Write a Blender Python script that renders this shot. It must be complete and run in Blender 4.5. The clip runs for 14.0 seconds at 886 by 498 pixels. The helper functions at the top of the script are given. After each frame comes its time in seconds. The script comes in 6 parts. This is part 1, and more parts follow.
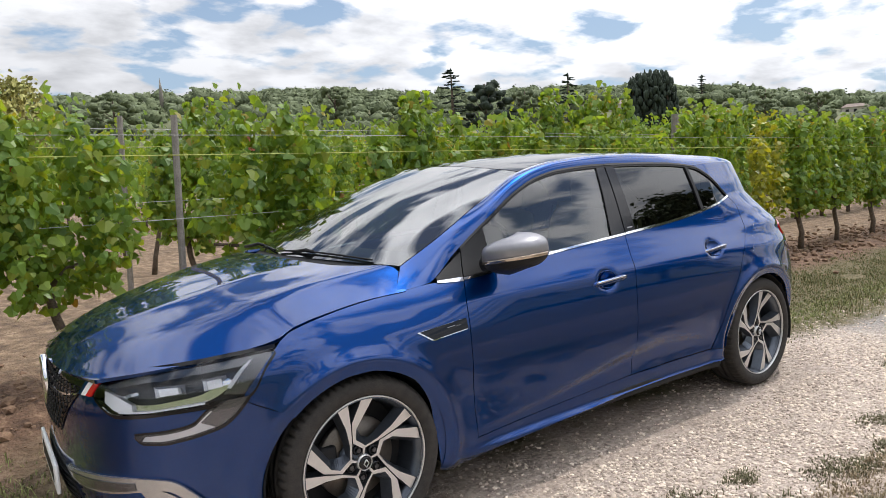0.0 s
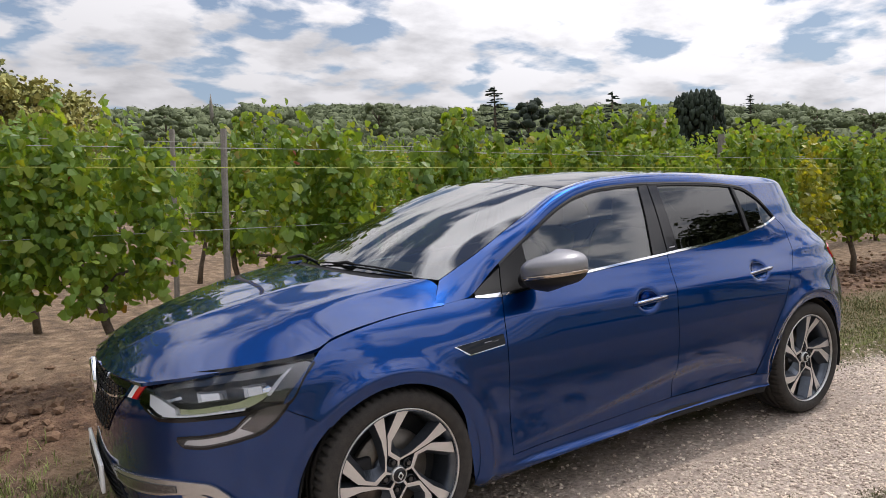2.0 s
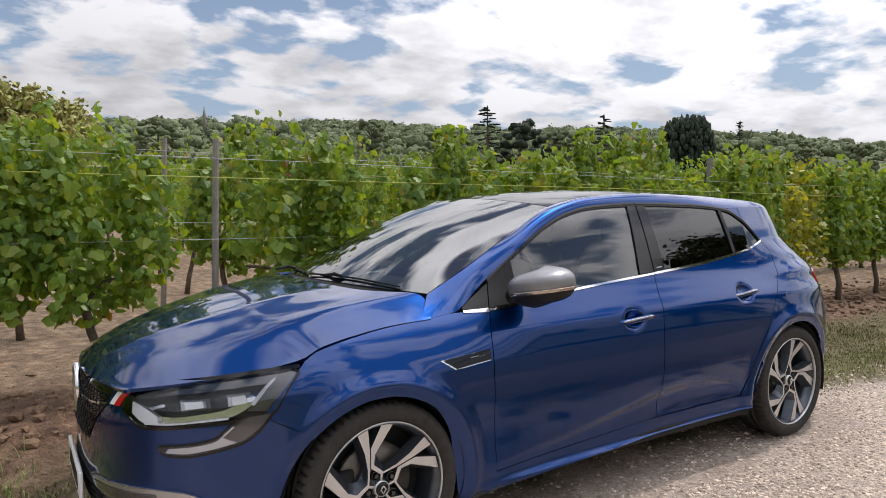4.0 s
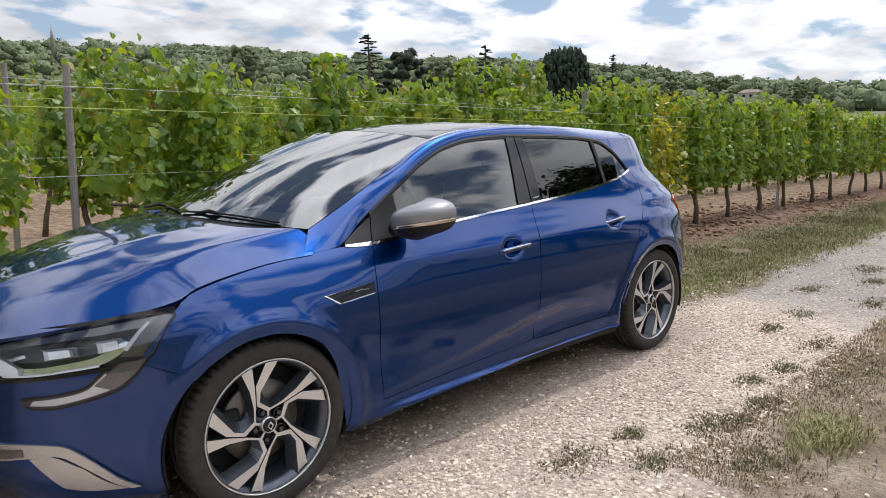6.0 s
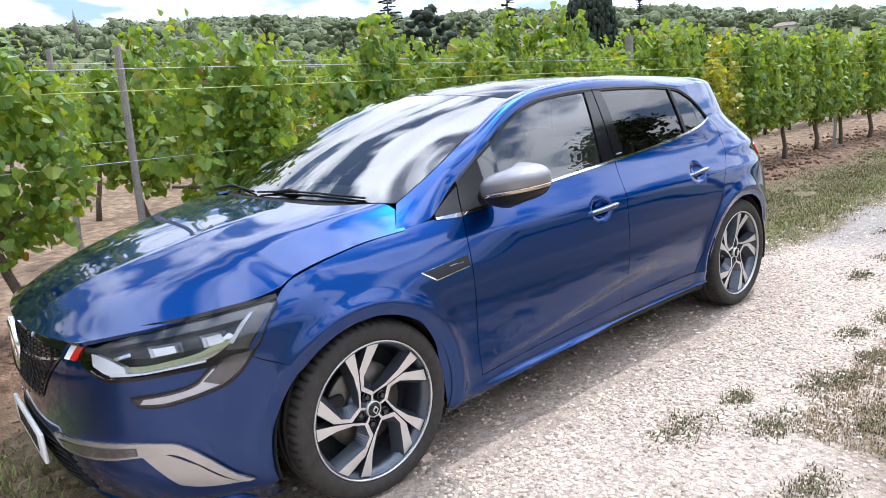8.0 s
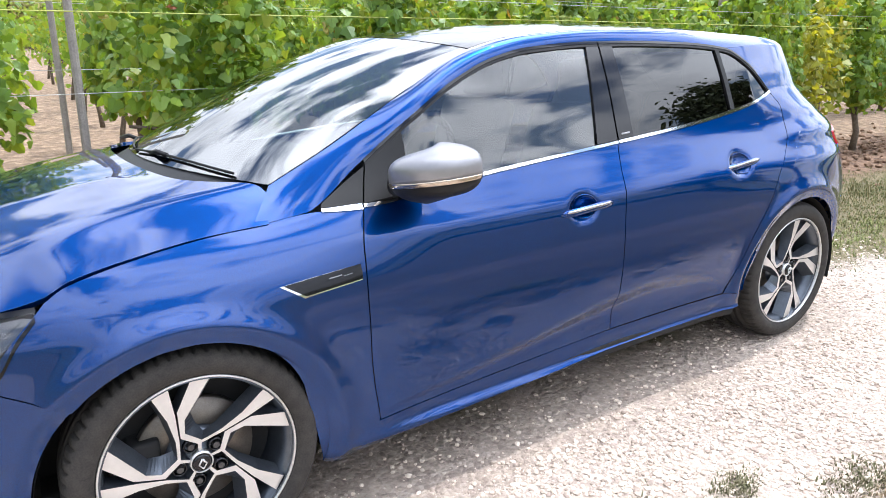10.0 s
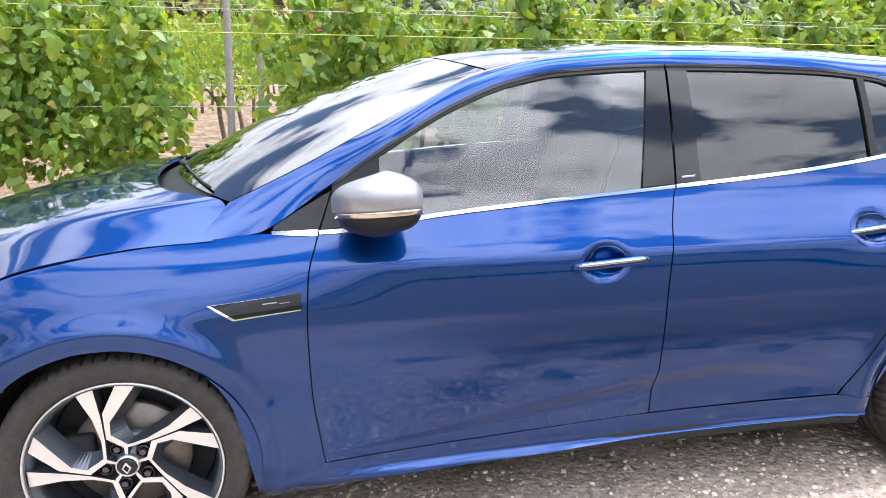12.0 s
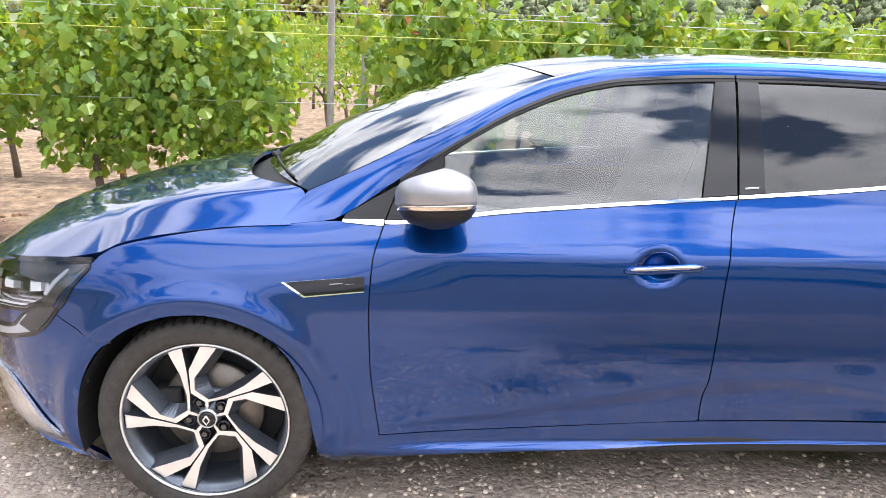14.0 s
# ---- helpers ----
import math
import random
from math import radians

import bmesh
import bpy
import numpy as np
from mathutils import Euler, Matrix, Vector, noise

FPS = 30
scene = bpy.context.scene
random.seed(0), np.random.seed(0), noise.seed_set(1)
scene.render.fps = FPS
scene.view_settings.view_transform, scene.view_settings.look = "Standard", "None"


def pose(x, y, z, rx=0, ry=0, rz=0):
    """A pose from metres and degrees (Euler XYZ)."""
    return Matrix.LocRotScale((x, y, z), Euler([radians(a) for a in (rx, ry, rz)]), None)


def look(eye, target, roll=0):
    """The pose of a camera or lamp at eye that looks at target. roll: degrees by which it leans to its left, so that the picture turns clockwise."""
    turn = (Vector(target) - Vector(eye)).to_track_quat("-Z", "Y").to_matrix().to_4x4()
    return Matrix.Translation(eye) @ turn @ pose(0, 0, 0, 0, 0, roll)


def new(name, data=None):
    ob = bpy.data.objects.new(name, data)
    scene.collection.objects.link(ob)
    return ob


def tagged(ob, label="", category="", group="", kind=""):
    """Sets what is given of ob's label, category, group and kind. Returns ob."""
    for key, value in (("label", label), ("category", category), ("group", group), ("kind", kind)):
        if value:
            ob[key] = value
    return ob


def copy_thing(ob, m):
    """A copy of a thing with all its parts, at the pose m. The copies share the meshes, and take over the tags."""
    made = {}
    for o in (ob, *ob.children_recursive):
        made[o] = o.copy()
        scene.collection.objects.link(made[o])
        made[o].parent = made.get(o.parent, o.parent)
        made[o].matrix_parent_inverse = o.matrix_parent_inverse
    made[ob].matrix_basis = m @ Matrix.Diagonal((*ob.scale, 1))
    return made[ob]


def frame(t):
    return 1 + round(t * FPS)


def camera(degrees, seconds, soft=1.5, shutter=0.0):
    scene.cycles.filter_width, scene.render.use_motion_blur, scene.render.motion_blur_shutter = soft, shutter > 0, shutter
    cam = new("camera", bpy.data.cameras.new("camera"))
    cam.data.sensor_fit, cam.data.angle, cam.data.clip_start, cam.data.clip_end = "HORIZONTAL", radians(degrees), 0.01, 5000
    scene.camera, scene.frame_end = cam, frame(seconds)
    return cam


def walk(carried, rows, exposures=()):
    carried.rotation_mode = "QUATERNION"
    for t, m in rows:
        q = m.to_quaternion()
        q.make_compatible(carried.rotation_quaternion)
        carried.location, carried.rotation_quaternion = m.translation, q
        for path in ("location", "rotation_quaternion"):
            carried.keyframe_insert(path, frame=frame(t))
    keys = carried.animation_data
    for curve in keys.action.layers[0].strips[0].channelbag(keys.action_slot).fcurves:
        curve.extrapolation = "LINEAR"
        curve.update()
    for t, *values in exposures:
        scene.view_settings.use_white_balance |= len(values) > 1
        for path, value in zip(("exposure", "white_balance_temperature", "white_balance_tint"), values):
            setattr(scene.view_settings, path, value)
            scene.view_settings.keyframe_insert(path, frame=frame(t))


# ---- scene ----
cam = camera(67.4, 14.0, soft=0.6)
PATH = [
    (0, (-1.081, -2.953, 1.337), (0.071, -1.332, 1.125), -3.3),
    (0.5, (-1.088, -2.945, 1.344), (-0.041, -1.247, 1.205), -1.9),
    (1, (-1.099, -2.933, 1.342), (-0.182, -1.158, 1.244), -1.5),
    (1.5, (-1.102, -2.948, 1.347), (-0.069, -1.239, 1.235), -1.3),
    (2, (-1.089, -2.967, 1.332), (-0.031, -1.277, 1.175), -2.3),
    (2.5, (-1.086, -2.983, 1.318), (-0.018, -1.296, 1.203), -1.2),
    (2.7, (-1.085, -2.984, 1.326), (-0.011, -1.3, 1.22), -0.7),
    (4.8, (-1.096, -2.977, 1.312), (0.014, -1.318, 1.192), -1.5),
    (5, (-1.09, -2.981, 1.311), (0.03, -1.332, 1.15), -2.2),
    (5.5, (-1.082, -2.971, 1.315), (0.131, -1.414, 0.99), -1.5),
    (6, (-1.081, -2.986, 1.32), (0.26, -1.535, 1.008), -1.2),
    (6.5, (-1.098, -2.983, 1.326), (0.201, -1.483, 1.081), -1.5),
    (7, (-1.125, -2.916, 1.318), (0.089, -1.367, 0.961), -0.3),
    (7.5, (-1.168, -2.794, 1.337), (0.129, -1.341, 0.884), -1.8),
    (7.7, (-1.187, -2.756, 1.353), (0.111, -1.289, 0.949), -4.0),
    (9.8, (-0.379, -2.573, 1.301), (0.636, -0.95, 0.721), -1.2),
    (10, (-0.267, -2.49, 1.338), (0.76, -0.871, 0.77), -1.4),
    (10.5, (-0.068, -2.49, 1.339), (0.881, -0.788, 0.889), -2.3),
    (11, (0.195, -2.605, 1.361), (0.994, -0.842, 0.857), 1.2),
    (11.5, (0.389, -2.608, 1.309), (1.09, -0.804, 0.804), -0.3),
    (12, (0.52, -2.573, 1.319), (0.898, -0.672, 0.825), -0.2),
    (12.5, (0.552, -2.662, 1.311), (0.536, -0.724, 0.819), 2.5),
    (13, (0.579, -2.715, 1.305), (0.404, -0.78, 0.831), 1.4),
    (13.5, (0.612, -2.72, 1.319), (0.503, -0.783, 0.831), 0.3),
    (14, (0.62, -2.708, 1.329), (0.705, -0.771, 0.837), 1.3),
]

EXPOSURES = [(0.0, -1.10, 6400, 11), (0.6, -1.37, 6550, 14), (5.1, -1.36, 6500, 14), (5.5, -1.13, 6500, 12), (6.0, -1.20, 6400, 12), (6.6, -1.22, 6350, 12), (7.0, -0.96, 6350, 12), (7.6, -0.66, 5850, 12), (9.8, -0.18, 5950, 11), (11.0, -0.05, 6000, 12), (12.0, 0.07, 6100, 13), (12.6, 0.13, 6200, 13), (13.0, 0.03, 6200, 13), (13.4, 0.0, 6250, 14), (14.0, 0.13, 6300, 14)]
walk(cam, [(t, look(eye, target, roll)) for t, eye, target, roll in PATH], EXPOSURES)

# ---------------------------------------------------------------- sky and sun
SUN_TO = Vector((0.50, 0.02, 0.90)).normalized()
sun_elev = math.asin(SUN_TO.z)
world = bpy.data.worlds.new("sky")
scene.world = world
world.use_nodes = True
wn, wl = world.node_tree.nodes, world.node_tree.links
wn.clear()
w_out = wn.new("ShaderNodeOutputWorld")
w_bg = wn.new("ShaderNodeBackground")
w_sky = wn.new("ShaderNodeTexSky")
w_sky.sky_type, w_sky.sun_disc = "NISHITA", False
w_sky.sun_elevation = sun_elev
w_sky.sun_rotation = math.atan2(SUN_TO.x, SUN_TO.y)
w_tc = wn.new("ShaderNodeTexCoord")
w_sep = wn.new("ShaderNodeSeparateXYZ")
wl.new(w_tc.outputs["Generated"], w_sep.inputs[0])
# the cloud deck: the direction laid onto a flat sheet overhead
w_up = wn.new("ShaderNodeMath"); w_up.operation = "MAXIMUM"; w_up.inputs[1].default_value = 0.0
wl.new(w_sep.outputs["Z"], w_up.inputs[0])
w_add = wn.new("ShaderNodeMath"); w_add.operation = "ADD"; w_add.inputs[1].default_value = 0.20
wl.new(w_up.outputs[0], w_add.inputs[0])
w_div = wn.new("ShaderNodeVectorMath"); w_div.operation = "DIVIDE"
w_comb = wn.new("ShaderNodeCombineXYZ"); w_comb.inputs["Z"].default_value = 1.0
wl.new(w_add.outputs[0], w_comb.inputs["X"]); wl.new(w_add.outputs[0], w_comb.inputs["Y"])
wl.new(w_tc.outputs["Generated"], w_div.inputs[0]); wl.new(w_comb.outputs[0], w_div.inputs[1])
w_map = wn.new("ShaderNodeMapping"); w_map.inputs["Scale"].default_value = (1.0, 1.15, 0.35)
w_map.inputs["Location"].default_value = (3.1, 1.7, 0.0)
wl.new(w_div.outputs[0], w_map.inputs["Vector"])
w_noise = wn.new("ShaderNodeTexNoise")
for key, value in (("Scale", 3.3), ("Detail", 10.0), ("Roughness", 0.52), ("Distortion", 0.12)):
    w_noise.inputs[key].default_value = value
wl.new(w_map.outputs[0], w_noise.inputs["Vector"])
w_ramp = wn.new("ShaderNodeValToRGB")
w_ramp.color_ramp.elements[0].position, w_ramp.color_ramp.elements[1].position = 0.43, 0.52
w_far = wn.new("ShaderNodeMath"); w_far.operation = "MULTIPLY_ADD"; w_far.use_clamp = True
w_far.inputs[1].default_value, w_far.inputs[2].default_value = -1.5, 1.0
wl.new(w_up.outputs[0], w_far.inputs[0])
w_cover = wn.new("ShaderNodeMath"); w_cover.operation = "MULTIPLY_ADD"; w_cover.inputs[1].default_value = 0.06
wl.new(w_far.outputs[0], w_cover.inputs[0]); wl.new(w_noise.outputs["Fac"], w_cover.inputs[2])
wl.new(w_cover.outputs[0], w_ramp.inputs[0])
w_noise2 = wn.new("ShaderNodeTexNoise")
for key, value in (("Scale", 3.0), ("Detail", 9.0), ("Roughness", 0.56)):
    w_noise2.inputs[key].default_value = value
wl.new(w_map.outputs[0], w_noise2.inputs["Vector"])
w_cloud = wn.new("ShaderNodeValToRGB")
w_cloud.color_ramp.elements[0].position, w_cloud.color_ramp.elements[1].position = 0.33, 0.56
w_cloud.color_ramp.elements[0].color = (9.6, 9.8, 10.2, 1)
w_cloud.color_ramp.elements[1].color = (14.8, 15.0, 15.4, 1)
wl.new(w_noise2.outputs["Fac"], w_cloud.inputs[0])
w_mix = wn.new("ShaderNodeMix"); w_mix.data_type = "RGBA"
w_dot = wn.new("ShaderNodeVectorMath"); w_dot.operation = "DOT_PRODUCT"; w_dot.inputs[1].default_value = SUN_TO
wl.new(w_tc.outputs["Generated"], w_dot.inputs[0])
w_pos = wn.new("ShaderNodeMath"); w_pos.operation = "MAXIMUM"; w_pos.inputs[1].default_value = 0.0
wl.new(w_dot.outputs["Value"], w_pos.inputs[0])
w_pow = wn.new("ShaderNodeMath"); w_pow.operation = "POWER"; w_pow.inputs[1].default_value = 2.0
wl.new(w_pos.outputs[0], w_pow.inputs[0])
w_gain = wn.new("ShaderNodeMath"); w_gain.operation = "MULTIPLY_ADD"; w_gain.inputs[1].default_value = 1.7; w_gain.inputs[2].default_value = 1.0
wl.new(w_pow.outputs[0], w_gain.inputs[0])
w_lit = wn.new("ShaderNodeVectorMath"); w_lit.operation = "SCALE"
wl.new(w_cloud.outputs[0], w_lit.inputs[0])
# the sheet is thinner and brighter overhead than low down, where it is seen edge on
w_high = wn.new("ShaderNodeMath"); w_high.operation = "MULTIPLY_ADD"; w_high.inputs[1].default_value = 1.6; w_high.inputs[2].default_value = 0.90
wl.new(w_up.outputs[0], w_high.inputs[0])
w_both = wn.new("ShaderNodeMath"); w_both.operation = "MULTIPLY"
wl.new(w_high.outputs[0], w_both.inputs[0]); wl.new(w_gain.outputs[0], w_both.inputs[1]); wl.new(w_both.outputs[0], w_lit.inputs["Scale"])
wl.new(w_ramp.outputs[0], w_mix.inputs["Factor"])
w_blue = wn.new("ShaderNodeVectorMath"); w_blue.operation = "SCALE"; w_blue.inputs["Scale"].default_value = 2.6
wl.new(w_sky.outputs[0], w_blue.inputs[0])
# pale haze low over the land
w_low = wn.new("ShaderNodeMath"); w_low.operation = "MULTIPLY_ADD"; w_low.use_clamp = True
w_low.inputs[1].default_value, w_low.inputs[2].default_value = -2.2, 0.92
wl.new(w_up.outputs[0], w_low.inputs[0])
w_haze = wn.new("ShaderNodeMix"); w_haze.data_type = "RGBA"; w_haze.inputs["B"].default_value = (9.6, 12.6, 16.0, 1)
wl.new(w_low.outputs[0], w_haze.inputs["Factor"]); wl.new(w_blue.outputs[0], w_haze.inputs["A"]); wl.new(w_haze.outputs["Result"], w_mix.inputs["A"]); wl.new(w_lit.outputs[0], w_mix.inputs["B"])
wl.new(w_mix.outputs["Result"], w_bg.inputs["Color"])
w_bg.inputs["Strength"].default_value = 0.10
wl.new(w_bg.outputs[0], w_out.inputs[0])

sun = new("sun", bpy.data.lights.new("sun", "SUN"))
sun.data.energy, sun.data.angle, sun.data.color = 4.5, radians(0.55), (1.0, 0.955, 0.88)
sun.matrix_world = look((0, 0, 30), Vector((0, 0, 30)) - SUN_TO)


# ---------------------------------------------------------------- materials
def material(name, base, rough=0.6, metal=0.0, vary=0.0, scale=8.0, bump=0.0, bump_scale=60.0, second=None, coat=0.0, coords="Object", detail=6.0, spec=0.5):
    """A node material: two noises at two scales mix base and second, a third gives the relief."""
    m = bpy.data.materials.new(name)
    m.use_nodes = True
    n, l = m.node_tree.nodes, m.node_tree.links
    b = n["Principled BSDF"]
    b.inputs["Base Color"].default_value = (*base, 1)
    b.inputs["Roughness"].default_value, b.inputs["Metallic"].default_value = rough, metal
    b.inputs["Specular IOR Level"].default_value = spec
    b.inputs["Coat Weight"].default_value, b.inputs["Coat Roughness"].default_value = coat, 0.015
    tc = n.new("ShaderNodeTexCoord")
    if vary or second:
        big, small = n.new("ShaderNodeTexNoise"), n.new("ShaderNodeTexNoise")
        for noise_node, size in ((big, scale), (small, scale * 7.3)):
            noise_node.inputs["Scale"].default_value, noise_node.inputs["Detail"].default_value = size, detail
            l.new(tc.outputs[coords], noise_node.inputs["Vector"])
        both = n.new("ShaderNodeMath"); both.operation = "MULTIPLY_ADD"; both.inputs[1].default_value = 0.5
        l.new(small.outputs["Fac"], both.inputs[0])
        half = n.new("ShaderNodeMath"); half.operation = "MULTIPLY"; half.inputs[1].default_value = 0.5
        l.new(big.outputs["Fac"], half.inputs[0]); l.new(half.outputs[0], both.inputs[2])
        ramp = n.new("ShaderNodeValToRGB")
        ramp.color_ramp.elements[0].position, ramp.color_ramp.elements[1].position = 0.36, 0.64
        other = second or tuple(c * (1 - vary) for c in base)
        ramp.color_ramp.elements[0].color, ramp.color_ramp.elements[1].color = (*other, 1), (*base, 1)
        l.new(both.outputs[0], ramp.inputs[0]); l.new(ramp.outputs[0], b.inputs["Base Color"])
    if bump:
        relief, bumper = n.new("ShaderNodeTexNoise"), n.new("ShaderNodeBump")
        relief.inputs["Scale"].default_value, relief.inputs["Detail"].default_value = bump_scale, 8.0
        bumper.inputs["Strength"].default_value, bumper.inputs["Distance"].default_value = bump, 0.01
        l.new(tc.outputs[coords], relief.inputs["Vector"]); l.new(relief.outputs["Fac"], bumper.inputs["Height"])
        l.new(bumper.outputs[0], b.inputs["Normal"])
    return m


def node_of(m):
    return m.node_tree.nodes["Principled BSDF"], m.node_tree.nodes, m.node_tree.links




def paint_material(name, deep, flake_a, flake_b):
    """Car paint: a deep colour and a layer of fine metal flakes under a hard clear coat."""
    m = bpy.data.materials.new(name)
    m.use_nodes = True
    n, l = m.node_tree.nodes, m.node_tree.links
    n.clear()
    out, body, flakes, coat = n.new("ShaderNodeOutputMaterial"), n.new("ShaderNodeBsdfDiffuse"), n.new("ShaderNodeBsdfGlossy"), n.new("ShaderNodeBsdfGlossy")
    under, over = n.new("ShaderNodeMixShader"), n.new("ShaderNodeMixShader")
    tc, cells, tint, fres = n.new("ShaderNodeTexCoord"), n.new("ShaderNodeTexVoronoi"), n.new("ShaderNodeMix"), n.new("ShaderNodeLayerWeight")
    body.inputs["Color"].default_value = (*deep, 1)
    flakes.inputs["Roughness"].default_value, coat.inputs["Roughness"].default_value = 0.31, 0.012
    coat.inputs["Color"].default_value = (1, 1, 1, 1)
    cells.inputs["Scale"].default_value, tint.data_type = 900, "RGBA"
    tint.inputs["A"].default_value, tint.inputs["B"].default_value = (*flake_a, 1), (*flake_b, 1)
    # the coat's mirror share: slight face on, rising steeply at a glance
    fres.inputs["Blend"].default_value = 0.5
    shift, steep, share = (n.new("ShaderNodeMath") for _ in range(3))
    shift.operation, steep.operation, share.operation = "MULTIPLY_ADD", "POWER", "MULTIPLY_ADD"
    shift.use_clamp = True
    shift.inputs[1].default_value, shift.inputs[2].default_value = 1 / 0.68, -0.32 / 0.68
    steep.inputs[1].default_value, share.inputs[1].default_value, share.inputs[2].default_value = 2.2, 0.95, 0.042
    l.new(fres.outputs["Facing"], shift.inputs[0]); l.new(shift.outputs[0], steep.inputs[0]); l.new(steep.outputs[0], share.inputs[0])
    under.inputs[0].default_value = 0.58
    # orange peel and a thin film of road dust
    peel, bump = n.new("ShaderNodeTexNoise"), n.new("ShaderNodeBump")
    peel.inputs["Scale"].default_value, peel.inputs["Detail"].default_value = 130, 2.0
    bump.inputs["Strength"].default_value, bump.inputs["Distance"].default_value = 0.02, 0.002
    l.new(tc.outputs["Object"], peel.inputs["Vector"]); l.new(peel.outputs["Fac"], bump.inputs["Height"])
    l.new(bump.outputs[0], coat.inputs["Normal"])
    l.new(tc.outputs["Object"], cells.inputs["Vector"]); l.new(cells.outputs["Color"], tint.inputs["Factor"])
    l.new(tint.outputs["Result"], flakes.inputs["Color"])
    l.new(body.outputs[0], under.inputs[1]); l.new(flakes.outputs[0], under.inputs[2])
    l.new(share.outputs[0], over.inputs[0]); l.new(under.outputs[0], over.inputs[1]); l.new(coat.outputs[0], over.inputs[2])
    l.new(over.outputs[0], out.inputs[0])
    return m


M_PAINT = paint_material("blue_paint", (0.0003, 0.0045, 0.032), (0.0002, 0.017, 0.110), (0.0003, 0.088, 0.40))
M_BLACK = material("black_plastic", (0.012, 0.012, 0.013), 0.45, spec=0.22, vary=0.2, scale=40, bump=0.08, bump_scale=400)
M_GLOSSBLACK = material("gloss_black", (0.006, 0.006, 0.008), 0.07, spec=0.4)
M_CHROME = material("chrome", (0.82, 0.82, 0.84), 0.06, 1.0)
M_BRONZE = material("bronze_band", (0.52, 0.44, 0.36), 0.12, 0.9)
M_HANDLE = material("dark_chrome", (0.42, 0.42, 0.45), 0.10, 1.0)
M_SATIN = material("satin_silver", (0.30, 0.295, 0.31), 0.36, 0.7, vary=0.08, scale=60)
M_GREYGLOSS = material("grey_gloss", (0.10, 0.10, 0.108), 0.14, 0.7, coat=0.8)
M_BLADE = material("bright_satin_blade", (0.46, 0.455, 0.46), 0.26, 0.8, vary=0.06, scale=50)
M_LAMPGREY = material("lamp_housing_grey", (0.060, 0.060, 0.066), 0.18, 0.5, vary=0.2, scale=12)
M_RUBBER = material("tyre_rubber", (0.027, 0.025, 0.024), 0.72, vary=0.35, scale=30, bump=0.12, bump_scale=300, second=(0.052, 0.047, 0.042), spec=0.22)
M_DARK = material("dark_shell", (0.01, 0.01, 0.011), 0.8, vary=0.2)
M_ALLOY = material("machined_alloy", (0.66, 0.655, 0.65), 0.30, 0.75, vary=0.06, scale=90)
M_ALLOYDARK = material("grey_alloy_paint", (0.12, 0.135, 0.16), 0.34, 0.75, vary=0.25, scale=30)
M_BOLT = material("dark_bolt", (0.10, 0.10, 0.105), 0.35, 0.8, vary=0.3, scale=80)
M_DISC = material("brake_steel", (0.20, 0.175, 0.15), 0.42, 0.7, vary=0.3, scale=40)
M_RED = material("red_plastic", (0.55, 0.01, 0.015), 0.15, coat=0.8)
M_LED = material("lamp_white", (0.92, 0.92, 0.94), 0.12, coat=1.0)
M_BRIGHT = material("bright_trim", (0.70, 0.70, 0.73), 0.25, 0.35, vary=0.1, scale=60)
M_WHITE = material("white_paint", (0.80, 0.80, 0.80), 0.3, vary=0.05)
M_FABRIC = material("seat_fabric", (0.30, 0.30, 0.29), 0.9, vary=0.3, scale=50, bump=0.2, bump_scale=500)


def glass_material(name, tint, rough=0.0, ior=1.5, boost=2.4):
    """Thin car glass: a clear tinted sheet under a mirror-like face."""
    m = bpy.data.materials.new(name)
    m.use_nodes = True
    n, l = m.node_tree.nodes, m.node_tree.links
    n.clear()
    out, clear, gloss, mix = n.new("ShaderNodeOutputMaterial"), n.new("ShaderNodeBsdfTransparent"), n.new("ShaderNodeBsdfGlossy"), n.new("ShaderNodeMixShader")
    clear.inputs["Color"].default_value = (*tint, 1)
    gloss.inputs["Roughness"].default_value = rough
    fres, gain = n.new("ShaderNodeFresnel"), n.new("ShaderNodeMath")
    fres.inputs["IOR"].default_value = ior
    gain.operation = "MULTIPLY"; gain.inputs[1].default_value = boost; gain.use_clamp = True
    l.new(fres.outputs[0], gain.inputs[0]); l.new(gain.outputs[0], mix.inputs[0])
    l.new(clear.outputs[0], mix.inputs[1]); l.new(gloss.outputs[0], mix.inputs[2]); l.new(mix.outputs[0], out.inputs[0])
    return m


M_GLASS = glass_material("window_glass", (0.66, 0.72, 0.70), boost=2.9)
M_TINTED = glass_material("tinted_glass", (0.045, 0.05, 0.05), boost=1.6)
M_SCREEN = glass_material("windscreen_glass", (0.50, 0.55, 0.53), ior=2.2, boost=1.42)
M_LENS = glass_material("lamp_lens", (0.94, 0.95, 0.97), ior=1.45, boost=1.3)

M_LEAF = material("vine_leaf", (0.075, 0.135, 0.018), 0.42)
lb, ln, ll = node_of(M_LEAF)
leaf_geo, leaf_ramp = ln.new("ShaderNodeNewGeometry"), ln.new("ShaderNodeValToRGB")
leaf_ramp.color_ramp.elements[0].color, leaf_ramp.color_ramp.elements[1].color = (0.080, 0.160, 0.022, 1), (0.265, 0.385, 0.05, 1)
leaf_ramp.color_ramp.elements.new(0.55).color = (0.162, 0.272, 0.037, 1)
leaf_ramp.color_ramp.elements.new(0.965).color = (0.19, 0.25, 0.030, 1)
leaf_ramp.color_ramp.elements[-1].color = (0.24, 0.22, 0.035, 1)
leaf_ramp.color_ramp.elements.new(0.994).color = (0.25, 0.22, 0.04, 1)
leaf_ramp.color_ramp.elements[-1].color = (0.26, 0.06, 0.03, 1)
